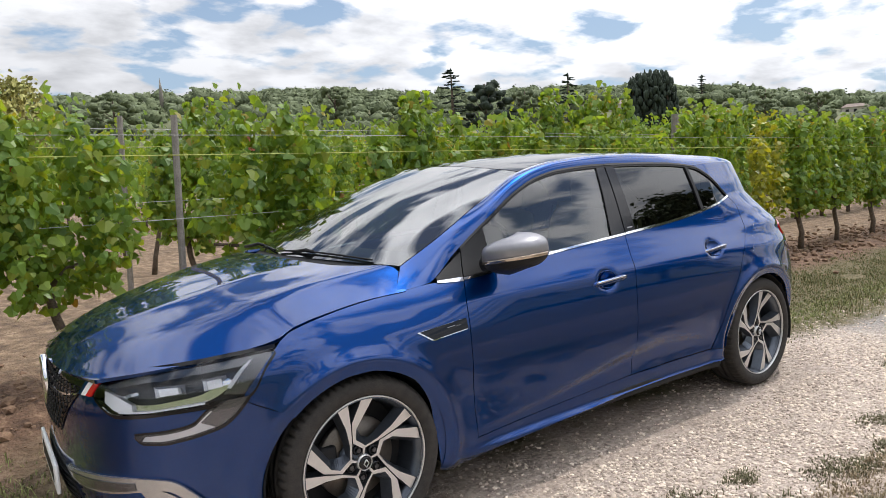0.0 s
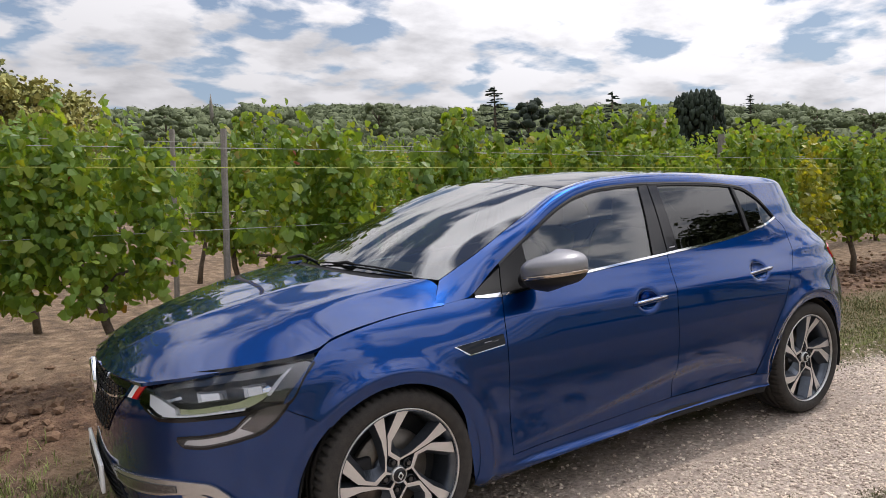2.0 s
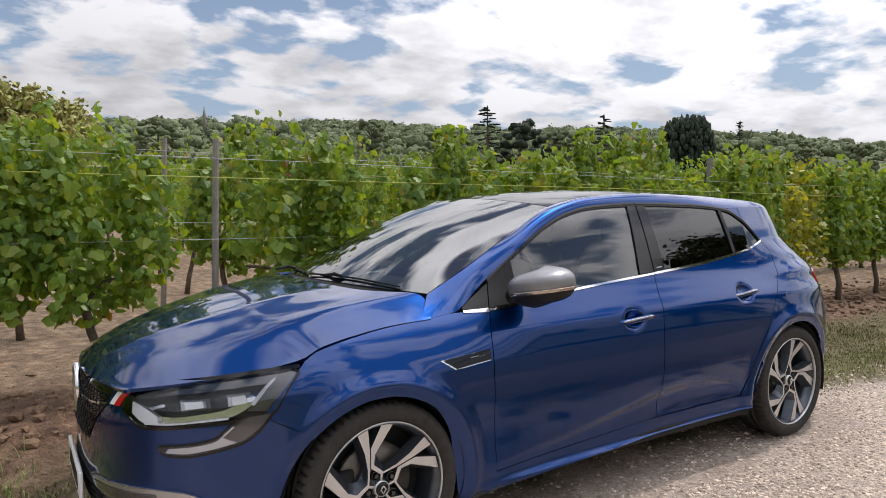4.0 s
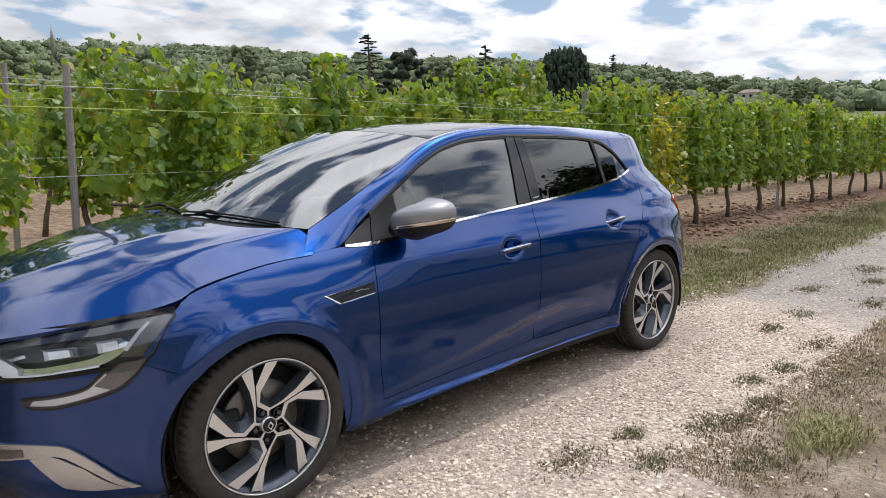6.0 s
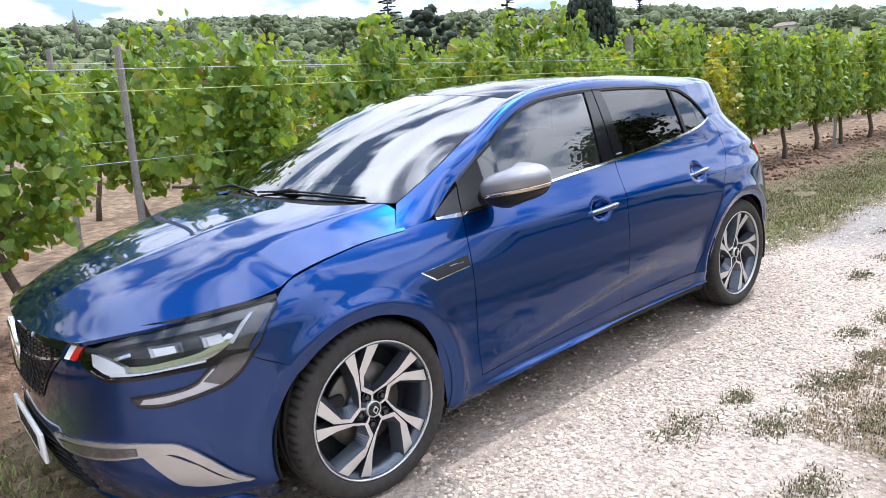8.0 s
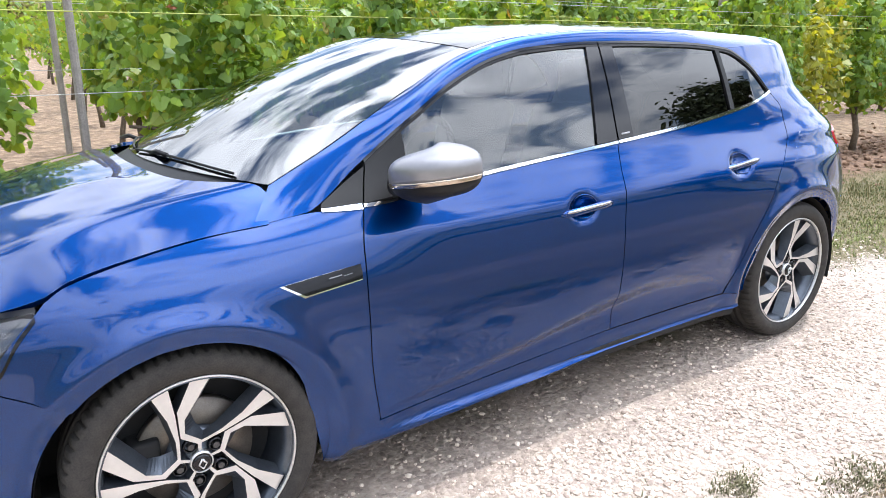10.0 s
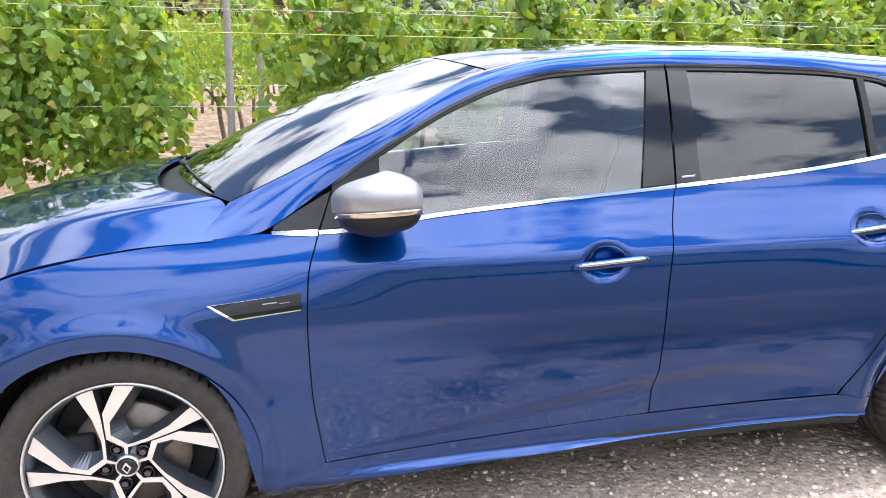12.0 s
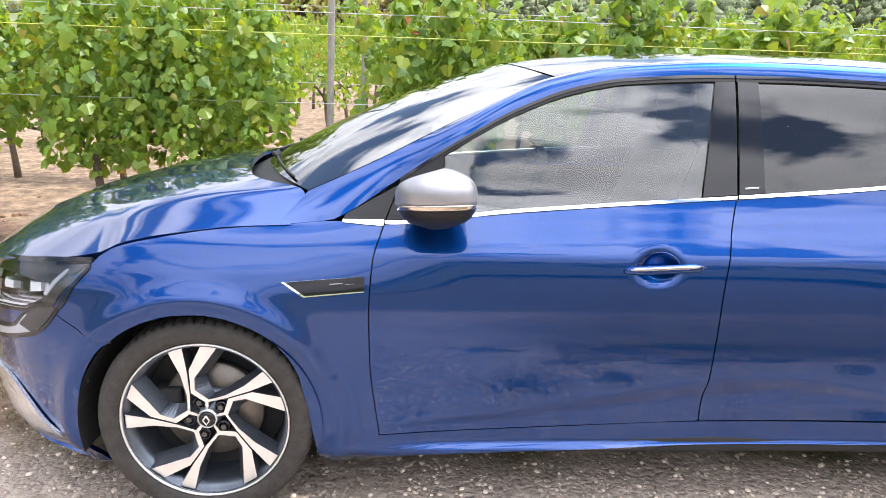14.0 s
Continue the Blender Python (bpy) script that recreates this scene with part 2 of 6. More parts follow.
ll.new(leaf_geo.outputs["Random Per Island"], leaf_ramp.inputs[0]); ll.new(leaf_ramp.outputs[0], lb.inputs["Base Color"])
leaf_out = ln["Material Output"]
leaf_tr, leaf_mix = ln.new("ShaderNodeBsdfTranslucent"), ln.new("ShaderNodeMixShader")
leaf_mix.inputs[0].default_value = 0.40
leaf_bright = ln.new("ShaderNodeMix"); leaf_bright.data_type = "RGBA"; leaf_bright.blend_type = "MULTIPLY"
leaf_bright.inputs["Factor"].default_value = 1.0; leaf_bright.inputs["B"].default_value = (2.5, 1.95, 0.75, 1)
ll.new(leaf_ramp.outputs[0], leaf_bright.inputs["A"]); ll.new(leaf_bright.outputs["Result"], leaf_tr.inputs["Color"])
ll.new(lb.outputs[0], leaf_mix.inputs[1]); ll.new(leaf_tr.outputs[0], leaf_mix.inputs[2]); ll.new(leaf_mix.outputs[0], leaf_out.inputs["Surface"])
M_BARK = material("vine_bark", (0.16, 0.12, 0.085), 0.9, vary=0.6, scale=25, bump=0.8, bump_scale=70)
M_POST = material("weathered_post", (0.30, 0.27, 0.235), 0.85, vary=0.35, scale=14, bump=0.4, bump_scale=90)
M_STEEL = material("galvanised_steel", (0.36, 0.36, 0.37), 0.5, 0.6, vary=0.25, scale=20)
M_WIRE = material("yellow_wire", (0.40, 0.42, 0.08), 0.5)
M_GREYWIRE = material("grey_wire", (0.40, 0.40, 0.38), 0.45, 0.5)
M_GRASS = material("grass", (0.16, 0.165, 0.045), 0.8)
gb, gn, gl = node_of(M_GRASS)
grass_geo, grass_ramp = gn.new("ShaderNodeNewGeometry"), gn.new("ShaderNodeValToRGB")
grass_ramp.color_ramp.elements[0].color, grass_ramp.color_ramp.elements[1].color = (0.066, 0.100, 0.022, 1), (0.225, 0.180, 0.076, 1)
grass_ramp.color_ramp.elements.new(0.5).color = (0.135, 0.130, 0.043, 1)
gl.new(grass_geo.outputs["Random Per Island"], grass_ramp.inputs[0]); gl.new(grass_ramp.outputs[0], gb.inputs["Base Color"])
M_STONE = material("gravel_stone", (0.56, 0.52, 0.46), 0.85)
sb, sn, sl = node_of(M_STONE)
stone_geo, stone_ramp = sn.new("ShaderNodeNewGeometry"), sn.new("ShaderNodeValToRGB")
stone_ramp.color_ramp.elements[0].color, stone_ramp.color_ramp.elements[1].color = (0.29, 0.228, 0.182, 1), (0.80, 0.685, 0.56, 1)
sl.new(stone_geo.outputs["Random Per Island"], stone_ramp.inputs[0]); sl.new(stone_ramp.outputs[0], sb.inputs["Base Color"])
M_WOODS = material("far_woods", (0.165, 0.200, 0.100), 0.9, vary=0.4, scale=0.10, bump=1.0, bump_scale=1.6)
M_WOODS.node_tree.nodes["Bump"].inputs["Distance"].default_value = 0.35
M_CONIFER = material("dark_conifer", (0.036, 0.054, 0.034), 0.9, vary=0.5, scale=0.8)
M_HILL = material("hill_field", (0.085, 0.105, 0.040), 0.95, vary=0.5, scale=0.03, second=(0.13, 0.125, 0.055))
M_CLOD = material("soil_clod", (0.26, 0.160, 0.10), 0.95, vary=0.5, scale=9, bump=0.5, bump_scale=80)
M_ROOF = material("clay_roof", (0.24, 0.185, 0.155), 0.85, vary=0.3, scale=1.5)
M_WALL = material("pale_render_wall", (0.60, 0.55, 0.47), 0.9, vary=0.15, scale=1.0)

# the ground: track, verge and vineyard soil by the distance across the track
M_GROUND = bpy.data.materials.new("ground")
M_GROUND.use_nodes = True
gn2, gl2 = M_GROUND.node_tree.nodes, M_GROUND.node_tree.links
gbs = gn2["Principled BSDF"]
gbs.inputs["Roughness"].default_value = 0.92


def gnode(kind, **values):
    node = gn2.new(kind)
    for key, value in values.items():
        if key in ("operation", "data_type", "blend_type", "use_clamp"):
            if key == "operation":
                node.operation = value
            elif key == "data_type":
                node.data_type = value
            elif key == "use_clamp":
                node.use_clamp = value
            else:
                node.blend_type = value
        else:
            node.inputs[key].default_value = value
    return node


g_tc = gnode("ShaderNodeTexCoord")
g_sep = gnode("ShaderNodeSeparateXYZ")
gl2.new(g_tc.outputs["Object"], g_sep.inputs[0])


def gnoise(scale, detail=6.0, rough=0.55):
    node = gnode("ShaderNodeTexNoise", Scale=scale, Detail=detail, Roughness=rough)
    gl2.new(g_tc.outputs["Object"], node.inputs["Vector"])
    return node.outputs["Fac"]


def gramp(fac, stops):
    node = gnode("ShaderNodeValToRGB")
    e = node.color_ramp.elements
    e[0].position, e[0].color = stops[0][0], (*stops[0][1], 1)
    e[1].position, e[1].color = stops[-1][0], (*stops[-1][1], 1)
    for at, colour in stops[1:-1]:
        e.new(at).color = (*colour, 1)
    gl2.new(fac, node.inputs[0])
    return node.outputs["Color"]


def gmix(fac, a, b):
    node = gnode("ShaderNodeMix", data_type="RGBA")
    gl2.new(fac, node.inputs["Factor"]); gl2.new(a, node.inputs["A"]); gl2.new(b, node.inputs["B"])
    return node.outputs["Result"]


def gmath(operation, a, b, clamp=False):
    node = gnode("ShaderNodeMath", operation=operation, use_clamp=clamp)
    for slot, value in ((0, a), (1, b)):
        if isinstance(value, (int, float)):
            node.inputs[slot].default_value = value
        else:
            gl2.new(value, node.inputs[slot])
    return node.outputs[0]


g_y = gmath("ADD", g_sep.outputs["Y"], gmath("MULTIPLY", gmath("SUBTRACT", gnoise(1.3), 0.5), 0.9))
gravel = gramp(gnoise(34, 8, 0.7), [(0.34, (0.15, 0.112, 0.092)), (0.48, (0.36, 0.288, 0.245)), (0.62, (0.66, 0.56, 0.50))])
dust = gramp(gnoise(2.3), [(0.4, (0.31, 0.246, 0.205)), (0.62, (0.52, 0.435, 0.375))])
g_cell = gnode("ShaderNodeTexVoronoi", Scale=52.0)
gl2.new(g_tc.outputs["Object"], g_cell.inputs["Vector"])
g_tone = gnode("ShaderNodeSeparateColor")
gl2.new(g_cell.outputs["Color"], g_tone.inputs[0])
pebbles = gramp(g_tone.outputs[0], [(0.0, (0.25, 0.196, 0.155)), (0.45, (0.48, 0.392, 0.315)), (1.0, (0.76, 0.64, 0.52))])
gravel = gmix(gmath("MULTIPLY", gnoise(5.0), 1.1, True), gravel, pebbles)
track = gmix(gmath("MULTIPLY", gnoise(3.1), 0.45), gravel, dust)
soil = gramp(gnoise(11, 9, 0.68), [(0.34, (0.062, 0.033, 0.020)), (0.5, (0.150, 0.086, 0.052)), (0.68, (0.275, 0.172, 0.108))])
drygrass = gramp(gnoise(17, 9, 0.7), [(0.32, (0.060, 0.058, 0.022)), (0.48, (0.124, 0.102, 0.047)), (0.66, (0.215, 0.164, 0.092))])
verge_in = gmath("MULTIPLY", gmath("SUBTRACT", g_y, -0.62), 5.0, True)
soil_in = gmath("MULTIPLY", gmath("SUBTRACT", g_y, 0.75), 3.0, True)
near_side = gmath("MULTIPLY", gmath("SUBTRACT", -1.70, g_y), 4.0, True)
near_x = gmath("MULTIPLY", gmath("SUBTRACT", gmath("ADD", g_sep.outputs["X"], gmath("MULTIPLY", gnoise(0.9), 3.2)), 2.3), 0.8, True)
near_side = gmath("MULTIPLY", near_side, near_x)
near_side2 = gmath("MULTIPLY", gmath("SUBTRACT", -2.9, g_y), 2.0, True)
near_side3 = gmath("MULTIPLY", gmath("SUBTRACT", -4.2, g_y), 2.0, True)
near_in = gmath("ADD", gmath("SUBTRACT", near_side, near_side2, True), near_side3, True)
hard = gramp(gnoise(60, 8, 0.6), [(0.35, (0.16, 0.152, 0.144)), (0.65, (0.28, 0.268, 0.252))])
hard_in = gmath("MULTIPLY", gmath("SUBTRACT", gmath("ADD", g_sep.outputs["X"], gmath("MULTIPLY", gnoise(0.9), 2.0)), 4.8), 0.9, True)
track = gmix(gmath("MULTIPLY", hard_in, 0.8), track, hard)
dirt = gramp(gnoise(7, 9, 0.7), [(0.36, (0.12, 0.084, 0.060)), (0.5, (0.235, 0.175, 0.128)), (0.66, (0.36, 0.285, 0.22))])
verge_x = gmath("MULTIPLY", gmath("ADD", gmath("ADD", g_sep.outputs["X"], gmath("MULTIPLY", gnoise(1.7), 0.8)), 0.7), 2.0, True)
sandy = gramp(gnoise(13, 9, 0.66), [(0.34, (0.072, 0.042, 0.027)), (0.5, (0.150, 0.094, 0.061)), (0.68, (0.28, 0.198, 0.14))])
bare_in = gmath("MULTIPLY", gmath("MULTIPLY", gmath("SUBTRACT", g_y, -1.12), 4.0, True), gmath("MULTIPLY", gmath("SUBTRACT", 3.4, g_sep.outputs["X"]), 2.0, True))
track = gmix(gmath("MULTIPLY", bare_in, 0.30), track, dirt)
g_col = gmix(verge_in, track, gmix(verge_x, sandy, drygrass))
pale = gramp(gnoise(9, 9, 0.65), [(0.34, (0.105, 0.070, 0.044)), (0.5, (0.208, 0.138, 0.087)), (0.68, (0.37, 0.265, 0.175))])
soil = gmix(gmath("MULTIPLY", gmath("SUBTRACT", g_y, 1.95), 2.5, True), soil, pale)
g_col = gmix(soil_in, g_col, soil)
g_col = gmix(gmath("MULTIPLY", near_side, gmath("MULTIPLY", gmath("SUBTRACT", gnoise(2.6), 0.22), 4.0, True)), g_col, dirt)
g_col = gmix(gmath("MULTIPLY", near_in, 0.42), g_col, drygrass)
g_col = gmix(gmath("MULTIPLY", near_side3, 0.8), g_col, drygrass)
gl2.new(g_col, gbs.inputs["Base Color"])
g_bump = gnode("ShaderNodeBump", Strength=1.0, Distance=0.016)
g_round = gmath("MULTIPLY", gmath("SUBTRACT", 1.0, gmath("MULTIPLY", g_cell.outputs["Distance"], 1.2)), 0.55)
gl2.new(gmath("ADD", gmath("ADD", gnoise(45, 8, 0.7), g_round), gmath("MULTIPLY", gnoise(9), 1.4)), g_bump.inputs["Height"])
gl2.new(g_bump.outputs[0], gbs.inputs["Normal"])


# ---------------------------------------------------------------- mesh helpers
def mesh_object(name, verts, faces, mats, parent=None, label="", smooth=True, mat_ids=None):
    me = bpy.data.meshes.new(name)
    me.from_pydata([tuple(map(float, v)) for v in verts], [], [tuple(map(int, f)) for f in faces])
    for m in (mats if isinstance(mats, (list, tuple)) else [mats]):
        me.materials.append(m)
    if smooth:
        me.polygons.foreach_set("use_smooth", [True] * len(me.polygons))
    if mat_ids is not None:
        me.polygons.foreach_set("material_index", list(mat_ids))
    me.update()
    ob = new(name, me)
    if parent is not None:
        ob.parent = parent
    if label:
        ob["label"] = label
    return ob


def part(name, bm, mat, parent, label="", smooth=True):
    me = bpy.data.meshes.new(name)
    bm.to_mesh(me)
    bm.free()
    me.materials.append(mat)
    if smooth:
        me.polygons.foreach_set("use_smooth", [True] * len(me.polygons))
    ob = new(name, me)
    ob.parent = parent
    if label:
        ob["label"] = label
    return ob


def thing(name, label, category, at=(0, 0, 0), group="", kind=""):
    ob = new(name)
    ob.location = at
    return tagged(ob, label, category, group, kind)


def sp(x, pts):
    """A smooth curve through the pairs pts, without overshoot."""
    px, pv = np.array([p[0] for p in pts], float), np.array([p[1] for p in pts], float)
    x = np.clip(np.asarray(x, float), px[0], px[-1])
    h = np.diff(px)
    d = np.diff(pv) / h
    m = np.r_[d[0], np.where(d[:-1] * d[1:] > 0, 2 * d[:-1] * d[1:] / (d[:-1] + d[1:] + 1e-12), 0), d[-1]]
    i = np.clip(np.searchsorted(px, x) - 1, 0, len(h) - 1)
    t = (x - px[i]) / h[i]
    return (2 * t**3 - 3 * t**2 + 1) * pv[i] + (t**3 - 2 * t**2 + t) * h[i] * m[i] + (-2 * t**3 + 3 * t**2) * pv[i + 1] + (t**3 - t**2) * h[i] * m[i + 1]


def along(pts, n, ease=False):
    """n points at even steps along a smooth curve through pts (any dimension)."""
    pts = np.array(pts, float)
    s = np.r_[0, np.cumsum(np.linalg.norm(np.diff(pts, axis=0), axis=1))]
    t = np.linspace(0, s[-1], n)
    if ease:
        t = (1 - np.cos(np.pi * t / s[-1])) / 2 * s[-1]
    return np.stack([sp(t, list(zip(s, pts[:, k]))) for k in range(pts.shape[1])], 1)


def coons(low, high, left, right):
    """The patch between four curves: low and high run the same way, left and right from low to high."""
    nu, nv = len(low), len(left)
    u, v = np.linspace(0, 1, nu)[:, None, None], np.linspace(0, 1, nv)[None, :, None]
    a = low[:, None] * (1 - v) + high[:, None] * v
    b = left[None] * (1 - u) + right[None] * u
    c = low[0] * (1 - u) * (1 - v) + low[-1] * u * (1 - v) + high[0] * (1 - u) * v + high[-1] * u * v
    return a + b - c


def sheet(name, grid, mat, parent, label="", flip=False, gap=0.002, rim=0.014, keep=None, mirror=False, lift=0.0):
    """A smooth panel from a grid of places, drawn in by gap at its border and folded back there by rim."""
    g = np.array(grid, float)
    du, dv = np.gradient(g, axis=0), np.gradient(g, axis=1)
    nrm = np.cross(du, dv)
    nrm /= np.linalg.norm(nrm, axis=2, keepdims=True) + 1e-12
    if flip:
        nrm = -nrm
    g = g + nrm * lift
    nu, nv = g.shape[:2]
    if gap:
        for sl, nb in (((0, slice(None)), (1, slice(None))), ((nu - 1, slice(None)), (nu - 2, slice(None))), ((slice(None), 0), (slice(None), 1)), ((slice(None), nv - 1), (slice(None), nv - 2))):
            d = g[nb] - g[sl]
            g[sl] = g[sl] + d / (np.linalg.norm(d, axis=-1, keepdims=True) + 1e-9) * gap
    idx = np.arange(nu * nv).reshape(nu, nv)
    verts = list(g.reshape(-1, 3))
    faces = []
    for i in range(nu - 1):
        for j in range(nv - 1):
            if keep is not None and not keep(g[i : i + 2, j : j + 2].mean((0, 1))):
                continue
            f = (idx[i, j], idx[i + 1, j], idx[i + 1, j + 1], idx[i, j + 1])
            faces.append(f[::-1] if flip else f)
    if rim:
        loop = [(i, 0) for i in range(nu)] + [(nu - 1, j) for j in range(1, nv)] + [(i, nv - 1) for i in range(nu - 2, -1, -1)] + [(0, j) for j in range(nv - 2, 0, -1)]
        base = len(verts)
        verts += [g[k] for k in loop]
        verts += [g[k] - nrm[k] * rim for k in loop]
        n = len(loop)
        for k in range(n):
            f = (base + k, base + n + k, base + n + (k + 1) % n, base + (k + 1) % n)
            faces.append(f[::-1] if flip else f)
    verts = np.array(verts)
    if mirror:
        verts = verts * (1, -1, 1)
        faces = [f[::-1] for f in faces]
    return mesh_object(name, verts, faces, mat, parent, label)


def tube(bm, points, radius, sides=8, radii=None):
    """A round bar along points, added to bm."""
    pts = [Vector(p) for p in points]
    rings = []
    for i, p in enumerate(pts):
        d = (pts[min(i + 1, len(pts) - 1)] - pts[max(i - 1, 0)]).normalized()
        a = d.orthogonal().normalized()
        if rings:
            a = (prev_a - d * prev_a.dot(d)).normalized()
        prev_a = a
        b = d.cross(a)
        r = radii[i] if radii else radius
        rings.append([bm.verts.new(p + (a * math.cos(t) + b * math.sin(t)) * r) for t in np.linspace(0, 2 * math.pi, sides, endpoint=False)])
    for r0, r1 in zip(rings, rings[1:]):
        for k in range(sides):
            bm.faces.new((r0[k], r0[(k + 1) % sides], r1[(k + 1) % sides], r1[k]))
    bm.faces.new(rings[0][::-1])
    bm.faces.new(rings[-1])
    return bm


def box(bm, lo, hi, bevel=0.0):
    """A box from corner to corner, its edges bevelled, added to bm."""
    made = bmesh.ops.create_cube(bm, size=1.0)["verts"]
    lo, hi = Vector(lo), Vector(hi)
    for v in made:
        v.co = Vector(((lo[k] + hi[k]) / 2 + v.co[k] * (hi[k] - lo[k]) for k in range(3)))
    if bevel:
        edges = list({e for v in made for e in v.link_edges})
        bmesh.ops.bevel(bm, geom=edges, offset=bevel, segments=2, affect="EDGES", profile=0.6)
    return bm


# ---------------------------------------------------------------- ground
def ground_height(x, y):
    """The lie of the land: the flat track, the bank up to the vines, and the slope behind them."""
    x, y = np.asarray(x, float), np.asarray(y, float)
    bank = np.clip((y - 0.4) / 1.4, 0, 1)
    bank = bank * bank * (3 - 2 * bank)
    rise = np.clip(0.20 - 0.014 * x, 0.0, 0.26)
    far = np.clip(y - 2.0, 0, None)
    return bank * rise + 0.045 * np.clip(far, 0, 40) + 0.035 * np.clip(far - 40, 0, None) ** 1.0 * 0.6


def make_ground():
    xs = np.unique(np.r_[-600, -300, -150, -80, -40, -20, np.arange(-12, 20.01, 0.16), np.arange(21, 60, 1.5), 70, 90, 120, 180, 260, 400, 700])
    ys = np.unique(np.r_[-600, -300, -120, -50, -25, -14, np.arange(-8, 9.01, 0.16), np.arange(10, 40, 1.5), 45, 60, 80, 110, 150, 200, 300, 420, 700])
    X, Y = np.meshgrid(xs, ys, indexing="ij")
    Z = ground_height(X, Y)
    near = (np.abs(X - 4) < 16.5) & (np.abs(Y - 0.5) < 9)
    rough = np.array([[noise.noise((x * 2.1, y * 2.1, 0.3)) * 0.012 + noise.noise((x * 7.3, y * 7.3, 4.1)) * 0.010 for y in ys] for x in xs])
    soil_rough = np.clip((Y - 0.9) / 0.6, 0, 1)
    under_car = np.exp(-(np.clip(np.abs(X - 1.3) - 2.1, 0, None) ** 2) * 4 - (np.clip(np.abs(Y) - 1.0, 0, None) ** 2) * 12)
    Z = Z + near * rough * (0.3 + 2.2 * soil_rough) * (1 - 0.9 * under_car)
    nx, ny = len(xs), len(ys)
    idx = np.arange(nx * ny).reshape(nx, ny)
    faces = np.stack([idx[:-1, :-1], idx[1:, :-1], idx[1:, 1:], idx[:-1, 1:]], -1).reshape(-1, 4)
    ob = mesh_object("ground", np.stack([X, Y, Z], -1).reshape(-1, 3), faces, M_GROUND)
    return tagged(ob, "pale gravel track with dry grass verge and brown vineyard soil", "ground", kind="structure")


make_ground()

# ---------------------------------------------------------------- the car's form
MID = [(.12, .79), (.16, .835), (.20, .878), (.222, .886), (.244, .868), (.30, .876), (.37, .880), (.43, .888), (.50, .897), (.54, .901), (.60, .9035), (.66, .902), (.72, .8975), (.78, .890), (.82, .884), (.842, .8795), (.856, .873), (.875, .863), (.93, .831), (1.0, .793), (1.1, .757), (1.2, .72), (1.3, .677), (1.36, .648), (1.42, .60)]
FRT = [(.12, .79), (.16, .82), (.22, .868), (.30, .882), (.37, .884), (.50, .894), (.62, .902), (.72, .897), (.77, .885), (.85, .846), (.90, .81), (.95, .765), (1.0, .713), (1.1, .60), (1.42, .3)]
NOSE = [(.12, -.80), (.2, -.85), (.3, -.885), (.45, -.90), (.6, -.895), (.7, -.865), (.76, -.82), (.85, -.76), (1.0, -.7), (1.42, -.7)]
TAIL = [(.12, 3.36), (.25, 3.45), (.5, 3.48), (.75, 3.45), (.9, 3.39), (.98, 3.345), (1.04, 3.26), (1.1, 3.18), (1.25, 3.11), (1.4, 3.05)]
TAIL_X, TAIL_P = 2.6, 3.0


def base_width(x, z):
    k = np.clip((x - .2) / .6, 0, 1)
    k = k * k * (3 - 2 * k)
    w = sp(z, FRT) * (1 - k) + sp(z, MID) * k
    # the scallop low on the doors: its upper crease, its height and how deep it is cut
    crease = sp(x, [(.5, .300), (.62, .322), (.91, .366), (1.25, .426), (1.51, .472), (1.72, .487), (1.9, .465), (2.05, .43), (2.2, .36)])
    tall = sp(x, [(.5, .008), (.62, .025), (.9, .06), (1.25, .085), (1.6, .105), (1.85, .09), (2.1, .045), (2.25, .006)])
    span = np.clip((x - .5) / .12, 0, 1) * np.clip((2.28 - x) / .15, 0, 1)
    w = w - .22 * tall * span * sp((crease - z) / tall, [(0, 0), (.12, .10), (.8, 1), (1.2, 1.02), (2.0, .80), (3.5, .5), (9, .3)])
    for hx, hz in ((1.335, .812), (2.228, .863)):
        w = w - .022 * np.exp(-((((x - hx + .008) / .058) ** 2 + ((z - hz - .004) / .042) ** 2) ** 2.6))
    w = w + .010 * np.exp(-(x / .36) ** 2 - ((z - .66) / .11) ** 2) + .014 * np.exp(-((x - 2.62) / .42) ** 2 - ((z - .72) / .13) ** 2)
    # the rear haunch: a full shoulder under a pillar that leans in
    back = np.clip((x - 2.45) / .45, 0, 1)
    w = w + back * (.020 * np.exp(-((z - .965) / .05) ** 2) - .040 * np.clip((z - 1.05) / .10, 0, 1))
    for cx_, r_ in ((-.012, .365), (2.67, .37)):
        d = np.hypot(x - cx_, z - .305) - r_
        w = w + .017 * np.exp(-(np.abs(d - .046) / .034) ** 1.6)
    return w


def half_width(x, z):
    """Half the car's width at a place along it and a height."""
    x, z = np.asarray(x, float), np.asarray(z, float)
    w = base_width(x, z)
    n = np.clip((-.05 - x) / (-.05 - sp(z, NOSE)), 0, .9999)
    w = w * (1 - n**2.6) ** (1 / 2.6)
    r = np.clip((x - TAIL_X) / (sp(z, TAIL) - TAIL_X), 0, .9999)
    return w * (1 - r**TAIL_P) ** (1 / TAIL_P)


def on_side(xz):
    xz = np.asarray(xz)
    return np.stack([xz[..., 0], -half_width(xz[..., 0], xz[..., 1]), xz[..., 1]], -1)


def arch(cx, cz, r, a0, a1, n=15):
    a = np.radians(np.linspace(a0, a1, n))
    return list(zip(cx + r * np.cos(a), cz + r * np.sin(a)))


